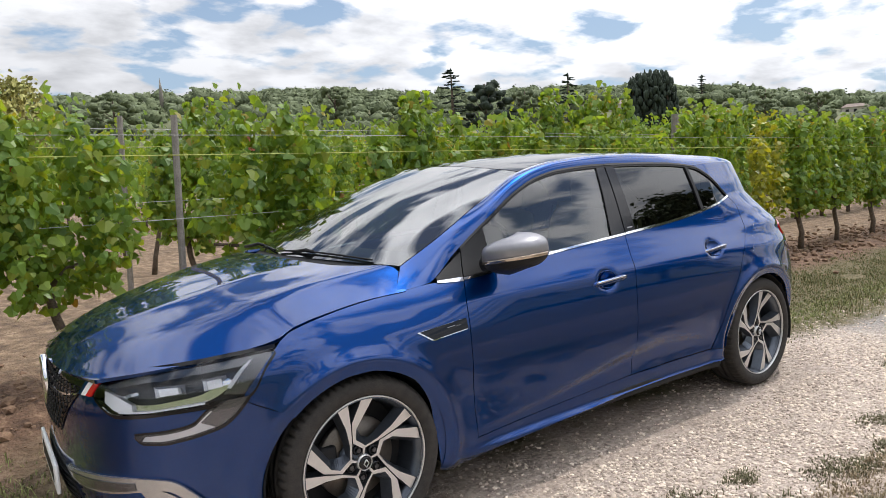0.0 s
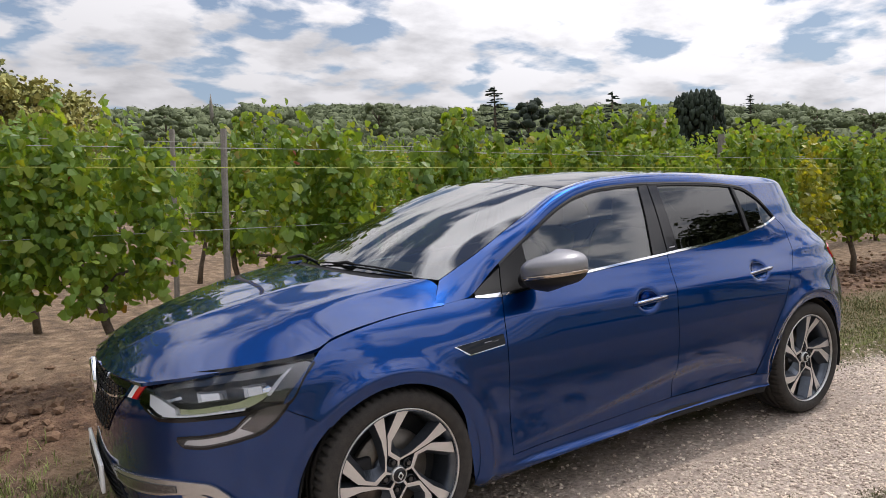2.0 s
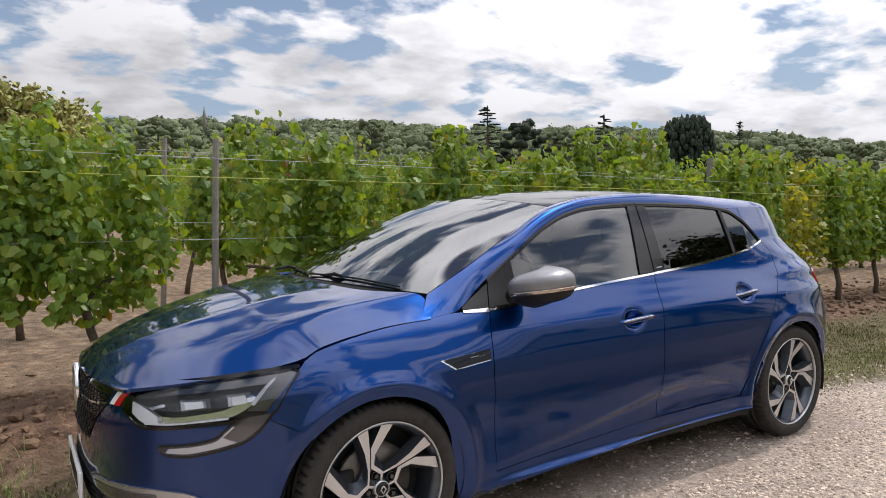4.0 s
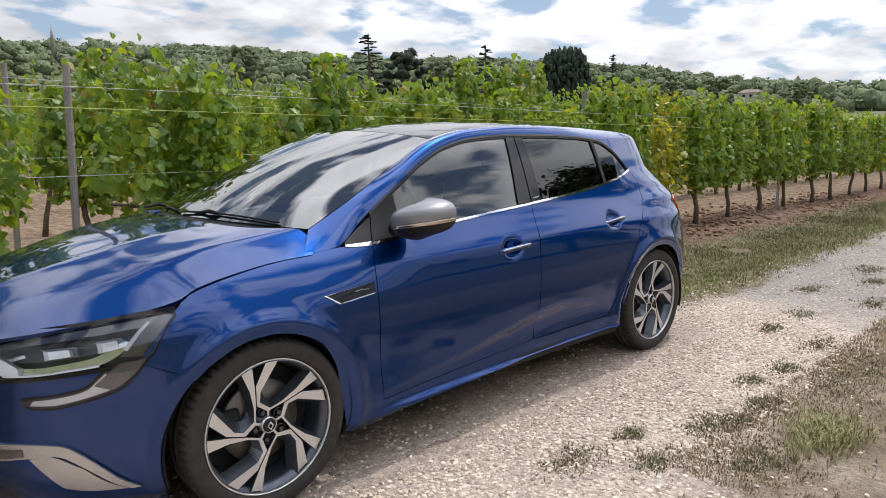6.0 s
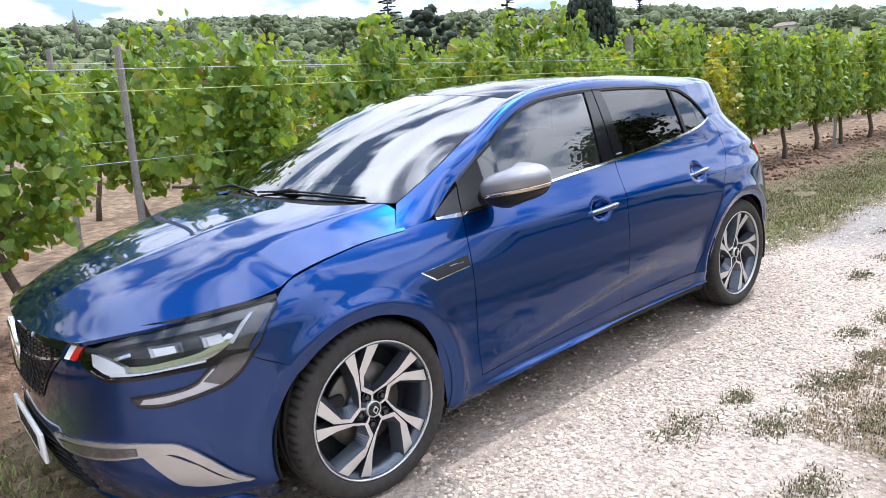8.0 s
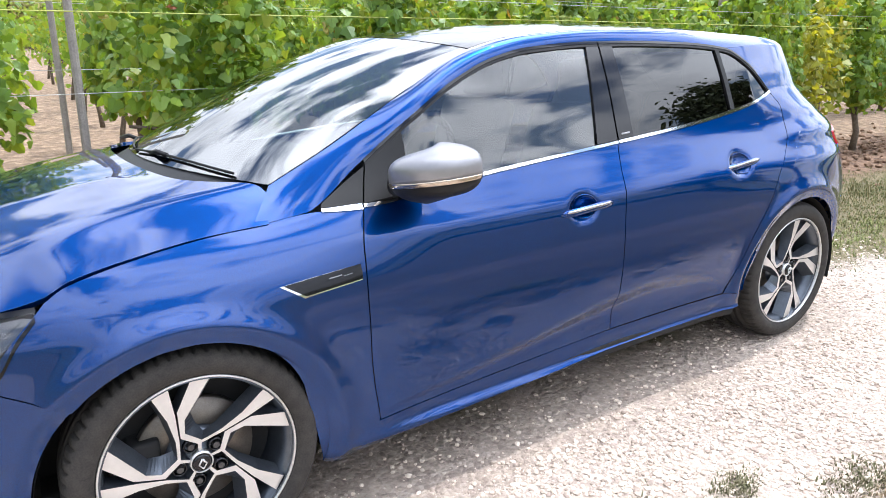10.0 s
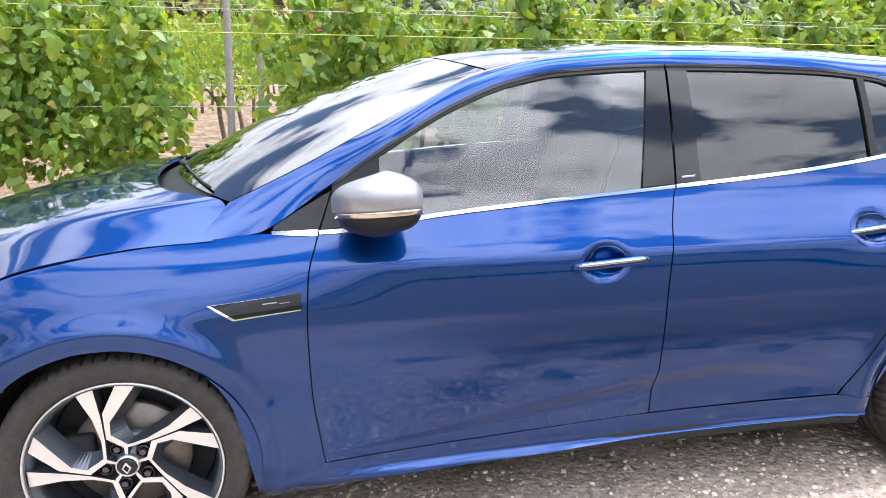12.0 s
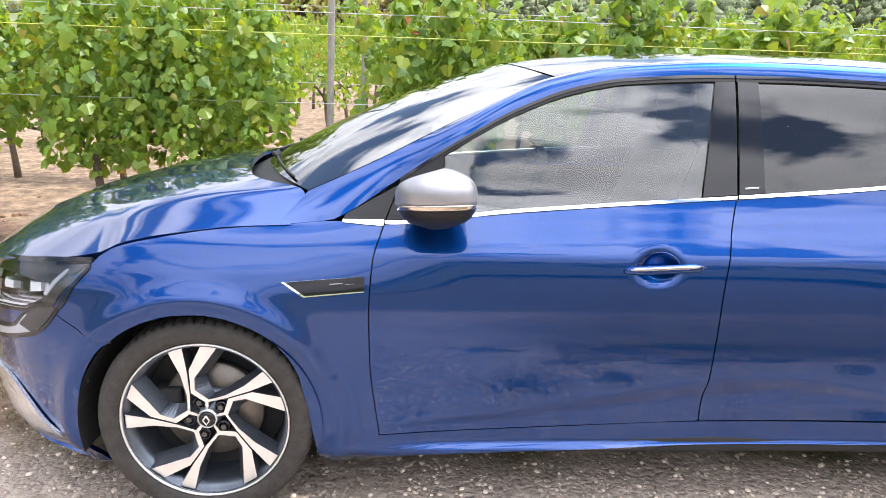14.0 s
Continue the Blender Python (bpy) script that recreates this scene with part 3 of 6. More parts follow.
BELT = [(.395, .926), (.53, .920), (.86, .954), (1.18, .978), (1.575, 1.004), (1.977, 1.034), (2.258, 1.066), (2.42, 1.092), (2.578, 1.133)]
FRAME_TOP = [(.395, .932), (.56, 1.034), (.74, 1.153), (.936, 1.258), (1.1, 1.317), (1.26, 1.346), (1.56, 1.361), (1.70, 1.361), (2.057, 1.352), (2.329, 1.326), (2.457, 1.261), (2.578, 1.139)]
SEAM_F = [(.518, .275), (.492, .524), (.490, .669), (.499, .818), (.53, .920)]
SEAM_M = [(1.513, .312), (1.513, .499), (1.519, .692), (1.544, .89), (1.575, 1.004)]
SEAM_R = [(2.17, .318), (2.233, .424), (2.297, .559), (2.387, .686), (2.467, .81), (2.606, .965), (2.625, 1.072), (2.578, 1.133)]
belt_z = lambda x: sp(x, BELT)
top_z = lambda x: sp(x, FRAME_TOP)

car = thing("car", "glossy blue five-door hatchback parked on the gravel track", "car")


def side_panel(name, low, high, left, right, mat, nu=40, nv=30, label="", **more):
    g = on_side(coons(along(low, nu), along(high, nu), along(left, nv), along(right, nv)))
    return [sheet(name, g, mat, car, label, mirror=m, **more) for m in (False, True)]


GAP = [(-.275, .825), (-.227, .851), (-.076, .883), (.073, .902), (.217, .912), (.395, .926)]
ARCH_F = arch(-.012, .305, .365, 134, -18, 17)
ARCH_R = arch(2.67, .305, .37, 180, 5, 17)
side_panel("front_fender", ARCH_F + [(.40, .165), (.50, .185), (.522, .27)], GAP + [(.53, .920)],
           [ARCH_F[0], (-.33, .61), (-.415, .668), (-.37, .73), GAP[0]], SEAM_F, M_PAINT, 120, 60, rim=.004)
doors_f = side_panel("front_door", [SEAM_F[0], (1.0, .294), SEAM_M[0]], [p for p in BELT if .5 < p[0] < 1.6], SEAM_F, SEAM_M, M_PAINT, 100, 70)
doors_r = side_panel("rear_door", [SEAM_M[0], (1.85, .316), SEAM_R[0]], [p for p in BELT if p[0] > 1.57], SEAM_M, SEAM_R, M_PAINT, 90, 80)
side_panel("sill", [(.40, .160), (.64, .205), (1.15, .222), (1.52, .232), (2.29, .235)], [(.518, .275), (1.0, .294), (1.513, .312), (2.17, .316), (2.292, .300)],
           [(.40, .160), (.46, .215), (.518, .275)], [(2.29, .235), (2.292, .27), (2.292, .300)], M_PAINT, 40, 10)
side_panel("rear_quarter", [(2.175, .315)] + [(2.29, .30)] + ARCH_R[1:-1] + [(3.045, .36)], [(2.329, 1.326), (2.6, 1.338), (2.85, 1.33), (3.03, 1.30)],
           [(2.175, .315)] + SEAM_R[1:] + [(2.457, 1.261), (2.329, 1.326)], [(3.045, .36), (3.08, .60), (3.26, .80), (3.30, .92), (3.22, 1.02), (3.12, 1.15), (3.03, 1.30)], M_PAINT, 110, 70, rim=.004)


def three(xz):
    x, z = xz
    return (x, -float(half_width(x, z)), z)


# roof rail and windscreen pillar
RAIL_TOP = [(.297, -.712, .998), (.5, -.69, 1.090), (.75, -.655, 1.215), (1.04, -.61, 1.347), (1.3, -.587, 1.392), (1.7, -.577, 1.412), (2.2, -.57, 1.402), (2.6, -.545, 1.378), (3.0, -.43, 1.345)]
RAIL_LOW = [three(p) for p in [(.215, .910), (.30, .918), (.375, .926), (.405, .938)] + FRAME_TOP[1:10] + [(2.6, 1.336), (2.85, 1.328), (3.02, 1.30)]]
low, high = along(RAIL_LOW, 90), along(RAIL_TOP, 90)
v = np.linspace(0, 1, 9)[None, :, None]
rail = low[:, None] * (1 - v) + high[:, None] * v
bulge = np.array([0, -.55, .83])[None, None] * (.018 * 4 * v * (1 - v))
fade = np.clip((low[:, 0] - .3) / .4, .0, 1)[:, None, None]
for m in (False, True):
    sheet("roof_rail", rail + bulge * fade, M_PAINT, car, mirror=m)

# bonnet
EDGE = [(-.80, .535, .742), (-.62, .705, .772), (-.43, .80, .798), (-.275, .838, .829), (-.227, .833, .853), (-.076, .822, .885), (.073, .808, .904), (.212, .805, .913)]
edge = along([(x, y, z) for x, y, z in EDGE], 44)
vv = np.linspace(0, 1, 44)
xc, zc = -.885 + (.012 + .885) * vv, sp(vv, [(0, .735), (.08, .80), (.22, .868), (.5, .946), (.8, 1.006), (1, 1.034)])
uu = np.sin(np.linspace(-1, 1, 121) * math.pi / 2)
s = np.abs(uu)[:, None]
fold, drop = (.66 + .18 * vv)[None], (.50 - .24 * np.clip((vv - .6) / .4, 0, 1))[None]
crown = drop * (s / fold) ** 1.7
flank = drop + (1 - drop) * (s - fold) / (1 - fold)
f = .03 * np.log(np.exp(crown / .03) + np.exp(flank / .03))
f = (f - f.min(0)) / (f[-1:] - f.min(0))
bx = xc + (edge[:, 0] - xc) * s ** 2.2 + .128 * vv**5 * np.exp(-((s - .87) / .13) ** 2)
by = edge[:, 1] * s
ridge = .008 * np.exp(-np.abs(s - (.28 + .20 * vv)) / .06) * np.sin(np.pi * np.clip(vv * 1.05, 0, 1)) ** .5
bz = zc + .006 * np.sin(np.pi * vv) + (edge[:, 2] - zc) * f + ridge
sheet("bonnet", np.stack([bx, np.sign(uu)[:, None] * by, bz], -1), M_PAINT, car, "creased blue bonnet", flip=True, gap=.0008)

# windscreen, roof and tailgate
u2 = np.linspace(-1, 1, 41)[:, None]
tx = .93 + .11 * u2**2
pillar = along([(x, -y, z) for x, y, z in RAIL_TOP[:4]], 28)
vs = np.linspace(0, 1, 28)
mid_x, mid_z = .065 + .865 * vs, 1.030 + .368 * vs + .135 * vs * (1 - vs)
curl = np.abs(u2)
screen = np.stack([mid_x + (pillar[:, 0] - mid_x) * curl**2.2, pillar[:, 1] * u2, mid_z + (pillar[:, 2] - mid_z) * curl**2.2], -1)
sheet("windscreen", screen, M_SCREEN, car, "curved windscreen reflecting the clouds", flip=True, gap=.003, rim=.006)
xr = np.linspace(0, 1, 50)[None]
re_x = tx + .004 + (3.02 - .14 * u2**2 - tx) * xr
edge_y = sp(re_x, [(x, -y - .002) for x, y, z in RAIL_TOP])
centre_z = sp(re_x, [(.93, 1.398), (1.15, 1.425), (1.5, 1.447), (1.9, 1.449), (2.4, 1.432), (3.02, 1.375)])
side_z = sp(re_x, [(x, z) for x, y, z in RAIL_TOP])
roof = np.stack([re_x, edge_y * u2, centre_z + (side_z - centre_z) * np.abs(u2) ** 2.4], -1)
sheet("roof", roof, M_GLOSSBLACK, car, "black glass roof panel", flip=True)

# bumpers round the nose and the tail
HEAD_LIGHT = [(-.285, .815), (-.385, .808), (-.50, .795), (-.66, .770), (-.785, .732), (-.806, .676), (-.790, .650), (-.757, .626), (-.696, .631), (-.611, .643), (-.53, .651), (-.47, .657), (-.395, .672), (-.333, .756)]


def inside(p, poly):
    x, z = p
    hit = False
    for (x0, z0), (x1, z1) in zip(poly, poly[1:] + poly[:1]):
        if (z0 > z) != (z1 > z) and x < (x1 - x0) * (z - z0) / (z1 - z0) + x0:
            hit = not hit
    return hit


def nose_grid(z0, z1, nz, nphi, x_end):
    zz = np.linspace(z0, z1, nz)
    rows = []
    for z in zz:
        a = -.05 - float(sp(z, NOSE))
        n_end = np.clip((-.05 - x_end(z)) / a, 0, 1)
        t = np.linspace(0, math.acos(n_end ** 1.3), nphi)
        x = -.05 - a * np.cos(t) ** (2 / 2.6)
        y = -base_width(x, np.full_like(x, z)) * np.sin(t) ** (2 / 2.6)
        rows.append(np.stack([x, y, np.full_like(x, z)], -1))
    one = np.array(rows).transpose(1, 0, 2)
    other = one[:0:-1] * (1, -1, 1)
    return np.concatenate([other, one])


def bumper_end(z):
    if z < .575:
        return -.012 - math.sqrt(max(.37**2 - (z - .305) ** 2, .0))
    return float(sp(z, [(.575, -.262), (.60, -.31), (.668, -.415), (.70, -.40), (.76, -.34)]))


bumper = nose_grid(.125, .755, 64, 60, bumper_end)
sheet("front_bumper", bumper, M_PAINT, car, "sculpted blue front bumper",
      keep=lambda p: not (inside((p[0], p[2]), HEAD_LIGHT) and abs(p[1]) > .50))


def lathe(profile, sides=64, dents=None):
    """Faces and places of a shape turned about the y axis; profile: pairs of radius and y. dents: (row, every, depth)."""
    verts, faces = [], []
    for s_, a in enumerate(np.linspace(0, 2 * math.pi, sides, endpoint=False)):
        for j, (r, y) in enumerate(profile):
            if dents and (j, s_ % dents["every"]) in dents["at"]:
                r -= dents["depth"]
            verts.append((r * math.cos(a), y, r * math.sin(a)))
    n = len(profile)
    for k in range(sides):
        for j in range(n - 1):
            a, b = k * n + j, ((k + 1) % sides) * n + j
            faces.append((a, a + 1, b + 1, b))
    return verts, faces


# ---- windows, pillars and bright trim
GLASS_IN = .006


def window(name, lower, upper, left, right, mat, parents, label="", nu=30, nv=16):
    g = on_side(coons(along(lower, nu), along(upper, nu), along(left, nv), along(right, nv)))
    made = []
    for m, door in zip((False, True), parents):
        ob = sheet(name, g, mat, door, label, mirror=m, gap=0, rim=.004, lift=-GLASS_IN)
        ob.visible_shadow = False
        made.append(ob)
    return made


def belt(x0, x1, up=.012, n=8):
    return [(x, float(belt_z(x)) + up) for x in np.linspace(x0, x1, n)]


def top(x0, x1, down=.016, n=9):
    return [(x, float(top_z(x)) - down) for x in np.linspace(x0, x1, n)]


window("window", belt(.70, 1.472), top(.705, 1.528), [(.70, float(belt_z(.70)) + .012), (.705, float(top_z(.705)) - .016)],
       [(1.472, float(belt_z(1.472)) + .012), (1.528, float(top_z(1.528)) - .016)], M_GLASS, doors_f, "clear door glass reflecting clouds")
window("window", belt(1.665, 2.262), top(1.662, 2.255), [(1.665, float(belt_z(1.665)) + .012), (1.662, float(top_z(1.662)) - .016)],
       [(2.262, float(belt_z(2.262)) + .012), (2.255, float(top_z(2.255)) - .016)], M_TINTED, doors_r, "dark tinted rear door glass")
window("quarter_window", belt(2.292, 2.54), top(2.282, 2.555), [(2.292, float(belt_z(2.292)) + .012), (2.282, float(top_z(2.282)) - .016)],
       [(2.54, float(belt_z(2.54)) + .012), (2.555, float(top_z(2.555)) - .016)], M_TINTED, doors_r, "small dark tinted corner glass")


def trim_patch(name, corners, mat, parents, lift=.001, n=8, label=""):
    """A flat trim piece on the car's side between four corners, given low left, low right, high right, high left."""
    a, b, c, d = corners
    g = on_side(coons(along([a, b], n), along([d, c], n), along([a, d], n), along([b, c], n)))
    return [sheet(name, g, mat, p, label, mirror=m, gap=.0015, rim=.010, lift=lift) for m, p in zip((False, True), parents)]


bz_ = lambda x, up=.012: (x, float(belt_z(x)) + up)
tz_ = lambda x, down=.016: (x, float(top_z(x)) - down)
trim_patch("pillar_trim", [bz_(1.472), bz_(1.578), tz_(1.590), tz_(1.526)], M_GLOSSBLACK, doors_f)
trim_patch("pillar_trim", [bz_(1.583), bz_(1.665), tz_(1.662), tz_(1.595)], M_GLOSSBLACK, doors_r)
trim_patch("window_divider", [bz_(2.262), bz_(2.292), tz_(2.282), tz_(2.255)], M_BLACK, doors_r, lift=.002)
trim_patch("mirror_corner", [bz_(.535, .010), bz_(.70), tz_(.705), tz_(.575)], M_BLACK, doors_f, lift=.001)
trim_patch("corner_trim", [bz_(.41, .006), bz_(.533, .010), tz_(.572, .014), tz_(.415, .002)], M_BLACK, (car, car), lift=.001)
trim_patch("label_tag", [bz_(1.60, .025), bz_(1.645, .025), bz_(1.645, .033), bz_(1.60, .033)], M_SATIN, doors_r, lift=.004)


def strip(name, xs, low_f, high_f, mat, parents, lift=.004, n=60, label=""):
    x = np.linspace(*xs, n)
    lo, hi = np.stack([x, low_f(x)], 1), np.stack([x, high_f(x)], 1)
    w = np.linspace(0, 1, 4)[None, :, None]
    g = on_side(lo[:, None] * (1 - w) + hi[:, None] * w)
    return [sheet(name, g, mat, p, label, mirror=m, gap=0, rim=.008, lift=lift) for m, p in zip((False, True), parents)]


strip("belt_trim", (.41, .529), lambda x: belt_z(x) - .004, lambda x: belt_z(x) + .004 + .008 * (x - .41) / .12, M_CHROME, (car, car), label="bright chrome strip")
strip("belt_trim", (.533, 1.576), lambda x: belt_z(x) + .000, lambda x: belt_z(x) + .0095, M_CHROME, doors_f, label="bright chrome strip")
strip("belt_trim", (1.581, 2.572), lambda x: belt_z(x) + .000, lambda x: belt_z(x) + .0105, M_CHROME, doors_r, label="bright chrome strip")
strip("frame_trim", (.575, 1.588), lambda x: top_z(x) - .017, lambda x: top_z(x) - .008, M_BLACK, doors_f, lift=.001)
strip("frame_trim", (.575, 1.588), lambda x: top_z(x) - .008, lambda x: top_z(x) + .001, M_GLOSSBLACK, doors_f, lift=.003, label="gloss black upper window strip")
strip("frame_trim", (1.593, 2.572), lambda x: top_z(x) - .017, lambda x: top_z(x) - .008, M_BLACK, doors_r, lift=.001)
strip("frame_trim", (1.593, 2.572), lambda x: top_z(x) - .008, lambda x: top_z(x) + .001, M_GLOSSBLACK, doors_r, lift=.003, label="gloss black upper window strip")

# ---- door handles
for doors, hx, hz, rise in ((doors_f, 1.344, .815, .013), (doors_r, 2.238, .866, .020)):
    for m, door in zip((1, -1), doors):
        bm = bmesh.new()
        n = 15
        pts, rad = [], []
        for k in range(n):
            t = 2 * k / (n - 1) - 1
            x = hx + .120 * t
            z = hz + rise * t * .5 - .004 * t * t
            y = -float(base_width(np.array(hx), np.array(hz + .05))) - .030 + .016 * abs(t) ** 3
            pts.append((x, m * y, z))
            rad.append(.0120 * (1 - .45 * abs(t) ** 6))
        tube(bm, pts, .012, 14, radii=rad)
        for q in bm.verts:
            mid = hz + rise * (q.co.x - hx) / .120 * .5 - .004 * ((q.co.x - hx) / .120) ** 2
            q.co.z = mid + (q.co.z - mid) * (1.2 if q.co.z > mid else 1.0)
        handle = part("handle", bm, M_PAINT, door, "body-coloured pull handle with chrome strip")
        bm = bmesh.new()
        tube(bm, [(p[0], p[1] - m * .0085, p[2] + .0065) for p in pts[1:-1]], .008, 8, radii=[r * .48 for r in rad[1:-1]])
        part("handle_strip", bm, M_HANDLE, handle, "chrome strip")
        # the round bowl behind the grip
        bm = bmesh.new()
        tube(bm, [(hx - .008 + .052 * math.cos(a), m * -float(half_width(hx + .052 * math.cos(a), hz + .004 + .040 * math.sin(a))) - m * .001, hz + .004 + .040 * math.sin(a)) for a in np.linspace(0, 2 * math.pi, 25)], .0022, 5)
        part("handle_bowl_edge", bm, M_PAINT, handle)

# ---- wing badge
for mat, pts, lift, nm in ((M_CHROME, [(.305, .722), (.478, .737), (.476, .7835), (.240, .764)], .004, "wing_badge"), (M_GLOSSBLACK, [(.310, .7262), (.480, .7402), (.479, .7838), (.250, .7642)], .006, "badge_insert")):
    trim_patch(nm, pts, mat, (car, car), lift=lift, label="black wing trim with a chrome lower edge" if nm == "wing_badge" else "")
for x0, x1, h in ((.378, .418, .0055), (.421, .450, .0040)):
    trim_patch("badge_bar", [(x0, .757), (x1, .760), (x1, .760 + h), (x0, .757 + h)], M_SATIN, (car, car), lift=.008, n=3)

# ---- door mirrors
for m in (1, -1):
    c = Vector((.695, -.962 * m, 1.030))
    turn = Matrix.Rotation(radians(13 * m), 4, "Z") @ Matrix.Rotation(radians(-4 * m), 4, "X")

    def mirror_shell(z_from, z_to, swell, nu=36, nv=12):
        rows = []
        for j in range(nv + 1):
            q = z_from + (z_to - z_from) * math.sin(math.pi / 2 * j / nv) if z_to > .5 else z_from + (z_to - z_from) * j / nv
            ring = math.sqrt(max(1 - abs(q) ** 2.9, .0008)) if abs(q) < 1 else .03
            for k in range(nu):
                a = 2 * math.pi * k / nu
                cx, sy = math.copysign(abs(math.cos(a)) ** .85, math.cos(a)), math.copysign(abs(math.sin(a)) ** .85, math.sin(a))
                back = 1.30 if cx < 0 else .80
                p = Vector((cx * .098 * back * ring * swell, sy * .140 * ring * swell, q * (.066 if q > 0 else .084) - .002 + .012 * sy * (-m)))
                rows.append(tuple(c + turn @ p))
        faces = [(j * nu + k, j * nu + (k + 1) % nu, (j + 1) * nu + (k + 1) % nu, (j + 1) * nu + k) for j in range(nv) for k in range(nu)]
        faces += [tuple(range(nu))[::-1], tuple(range(nv * nu, nv * nu + nu))]
        return rows, faces

    v, f = mirror_shell(-.22, .995, 1.0, nv=18)
    cap = mesh_object("door_mirror", v, f, M_SATIN, car, "satin silver mirror cap with dark base")
    v, f = mirror_shell(-.38, -.225, 1.012, nv=3)
    mesh_object("mirror_band", v, f, M_BRONZE, cap, "bronze reflecting band")
    v, f = mirror_shell(-.97, -.385, .99)
    mesh_object("mirror_base", v, f, M_BLACK, cap)
    bm = bmesh.new()
    tube(bm, [(.625, -.835 * m, .975), (.64, -.90 * m, .985), (.66, -.96 * m, .995)], .02, 10, radii=[.030, .024, .028])
    part("mirror_arm", bm, M_BLACK, cap)
    bm = bmesh.new()
    box(bm, (-.003, -.070, -.030), (.003, .070, .030), .002)
    bmesh.ops.transform(bm, matrix=Matrix.Translation(c + turn @ Vector((.052, 0, .0))) @ turn, verts=bm.verts)
    part("mirror_glass", bm, M_CHROME, cap)


# ---- nose pieces
def on_nose(yz):
    """Places on the nose at a distance from the middle line and a height (left side)."""
    yz = np.asarray(yz, float)
    y, z = yz[..., 0], yz[..., 1]
    a = -.05 - sp(z, NOSE)
    w0 = base_width(np.full_like(z, -.45), z)
    x = -.05 - a * np.clip(1 - (np.abs(y) / w0) ** 2.6, 0, 1) ** (1 / 2.6)
    return np.stack([x, -y, z], -1)


def nose_piece(name, lower, upper, mat, parent=None, label="", lift=.004, nu=24, nv=8, mirrored=True, rim=.010):
    lo, hi = along(lower, nu), along(upper, nu)
    w = np.linspace(0, 1, nv)[None, :, None]
    g = on_nose(lo[:, None] * (1 - w) + hi[:, None] * w)
    made = [sheet(name, g, mat, parent or car, label, mirror=m, gap=0, rim=rim, lift=lift) for m in ((False, True) if mirrored else (False,))]
    return made


def light_piece(name, lower, upper, mat, parents, label="", lift=.003, nu=30, nv=8, rim=.006, gap=0):
    lo, hi = along(lower, nu), along(upper, nu)
    w = np.linspace(0, 1, nv)[None, :, None]
    g = on_side(lo[:, None] * (1 - w) + hi[:, None] * w)
    return [sheet(name, g, mat, p, label, mirror=m, gap=gap, rim=rim, lift=lift) for m, p in zip((False, True), parents)]


LENS_LOW = [(-.800, .676), (-.787, .655), (-.757, .631), (-.696, .636), (-.611, .648), (-.53, .656), (-.47, .662), (-.40, .676), (-.339, .756), (-.298, .800)]
LENS_HIGH = [(-.782, .722), (-.765, .732), (-.74, .742), (-.66, .764), (-.58, .778), (-.50, .789), (-.44, .797), (-.385, .802), (-.33, .806), (-.294, .808)]
lamps = light_piece("headlight", LENS_LOW, LENS_HIGH, M_LAMPGREY, (car, car), "clear headlamp with pale reflectors in a dark housing", lift=-.060, rim=.0)
light_piece("lamp_rim", [(x, z - .011) for x, z in LENS_LOW], LENS_LOW, M_GLOSSBLACK, lamps, lift=.003, nv=3, rim=.06)
light_piece("lamp_rim", LENS_HIGH, [(x, z + .011) for x, z in LENS_HIGH], M_GLOSSBLACK, lamps, lift=.003, nv=3, rim=.06)
for ob in light_piece("lens", LENS_LOW, LENS_HIGH, M_LENS, lamps, "clear lamp lens", lift=.004):
    ob.visible_shadow = False
# the pale shelf along the foot, its light line and the bright block in the inner corner
light_piece("lamp_shelf", [(-.765, .640), (-.696, .643), (-.611, .655), (-.53, .665), (-.48, .688), (-.44, .720)], [(-.765, .664), (-.696, .664), (-.611, .676), (-.545, .688), (-.505, .706), (-.455, .738)], M_CHROME, lamps, "bright curved shelf", lift=-.022, nv=5, rim=.02)
light_piece("light_strip", [(-.757, .634), (-.696, .639), (-.611, .651), (-.53, .660)], [(-.757, .643), (-.696, .645), (-.611, .657), (-.53, .666)], M_LED, lamps, "white light line", lift=-.010, nv=4)
light_piece("light_corner", [(-.786, .664), (-.760, .640), (-.722, .642)], [(-.780, .700), (-.758, .690), (-.722, .664)], M_LED, lamps, "bright corner block", lift=-.012, nv=4, rim=.02)
light_piece("corner_blade", [(-.738, .682), (-.70, .697)], [(-.740, .690), (-.702, .705)], M_CHROME, lamps, lift=-.014, nu=6, nv=3, rim=.01)
# the dark upper band and the glossy diagonal that runs down into the arm
light_piece("upper_band", [(-.77, .714), (-.66, .738), (-.56, .752), (-.44, .766), (-.36, .772)], [(-.765, .728), (-.66, .758), (-.56, .774), (-.44, .790), (-.32, .802)], M_GREYGLOSS, lamps, "dark glossy upper band", lift=-.012, nv=5, rim=.01)
light_piece("diagonal", [(-.41, .678), (-.375, .715), (-.342, .757), (-.306, .798)], [(-.475, .684), (-.432, .732), (-.388, .772), (-.325, .803)], M_GREYGLOSS, lamps, "dark glossy diagonal", lift=-.016, nv=5, rim=.012)
light_piece("inner_blade", [(-.452, .700), (-.415, .745), (-.375, .782)], [(-.462, .706), (-.424, .751), (-.382, .787)], M_BRIGHT, lamps, lift=-.012, nu=10, nv=3)
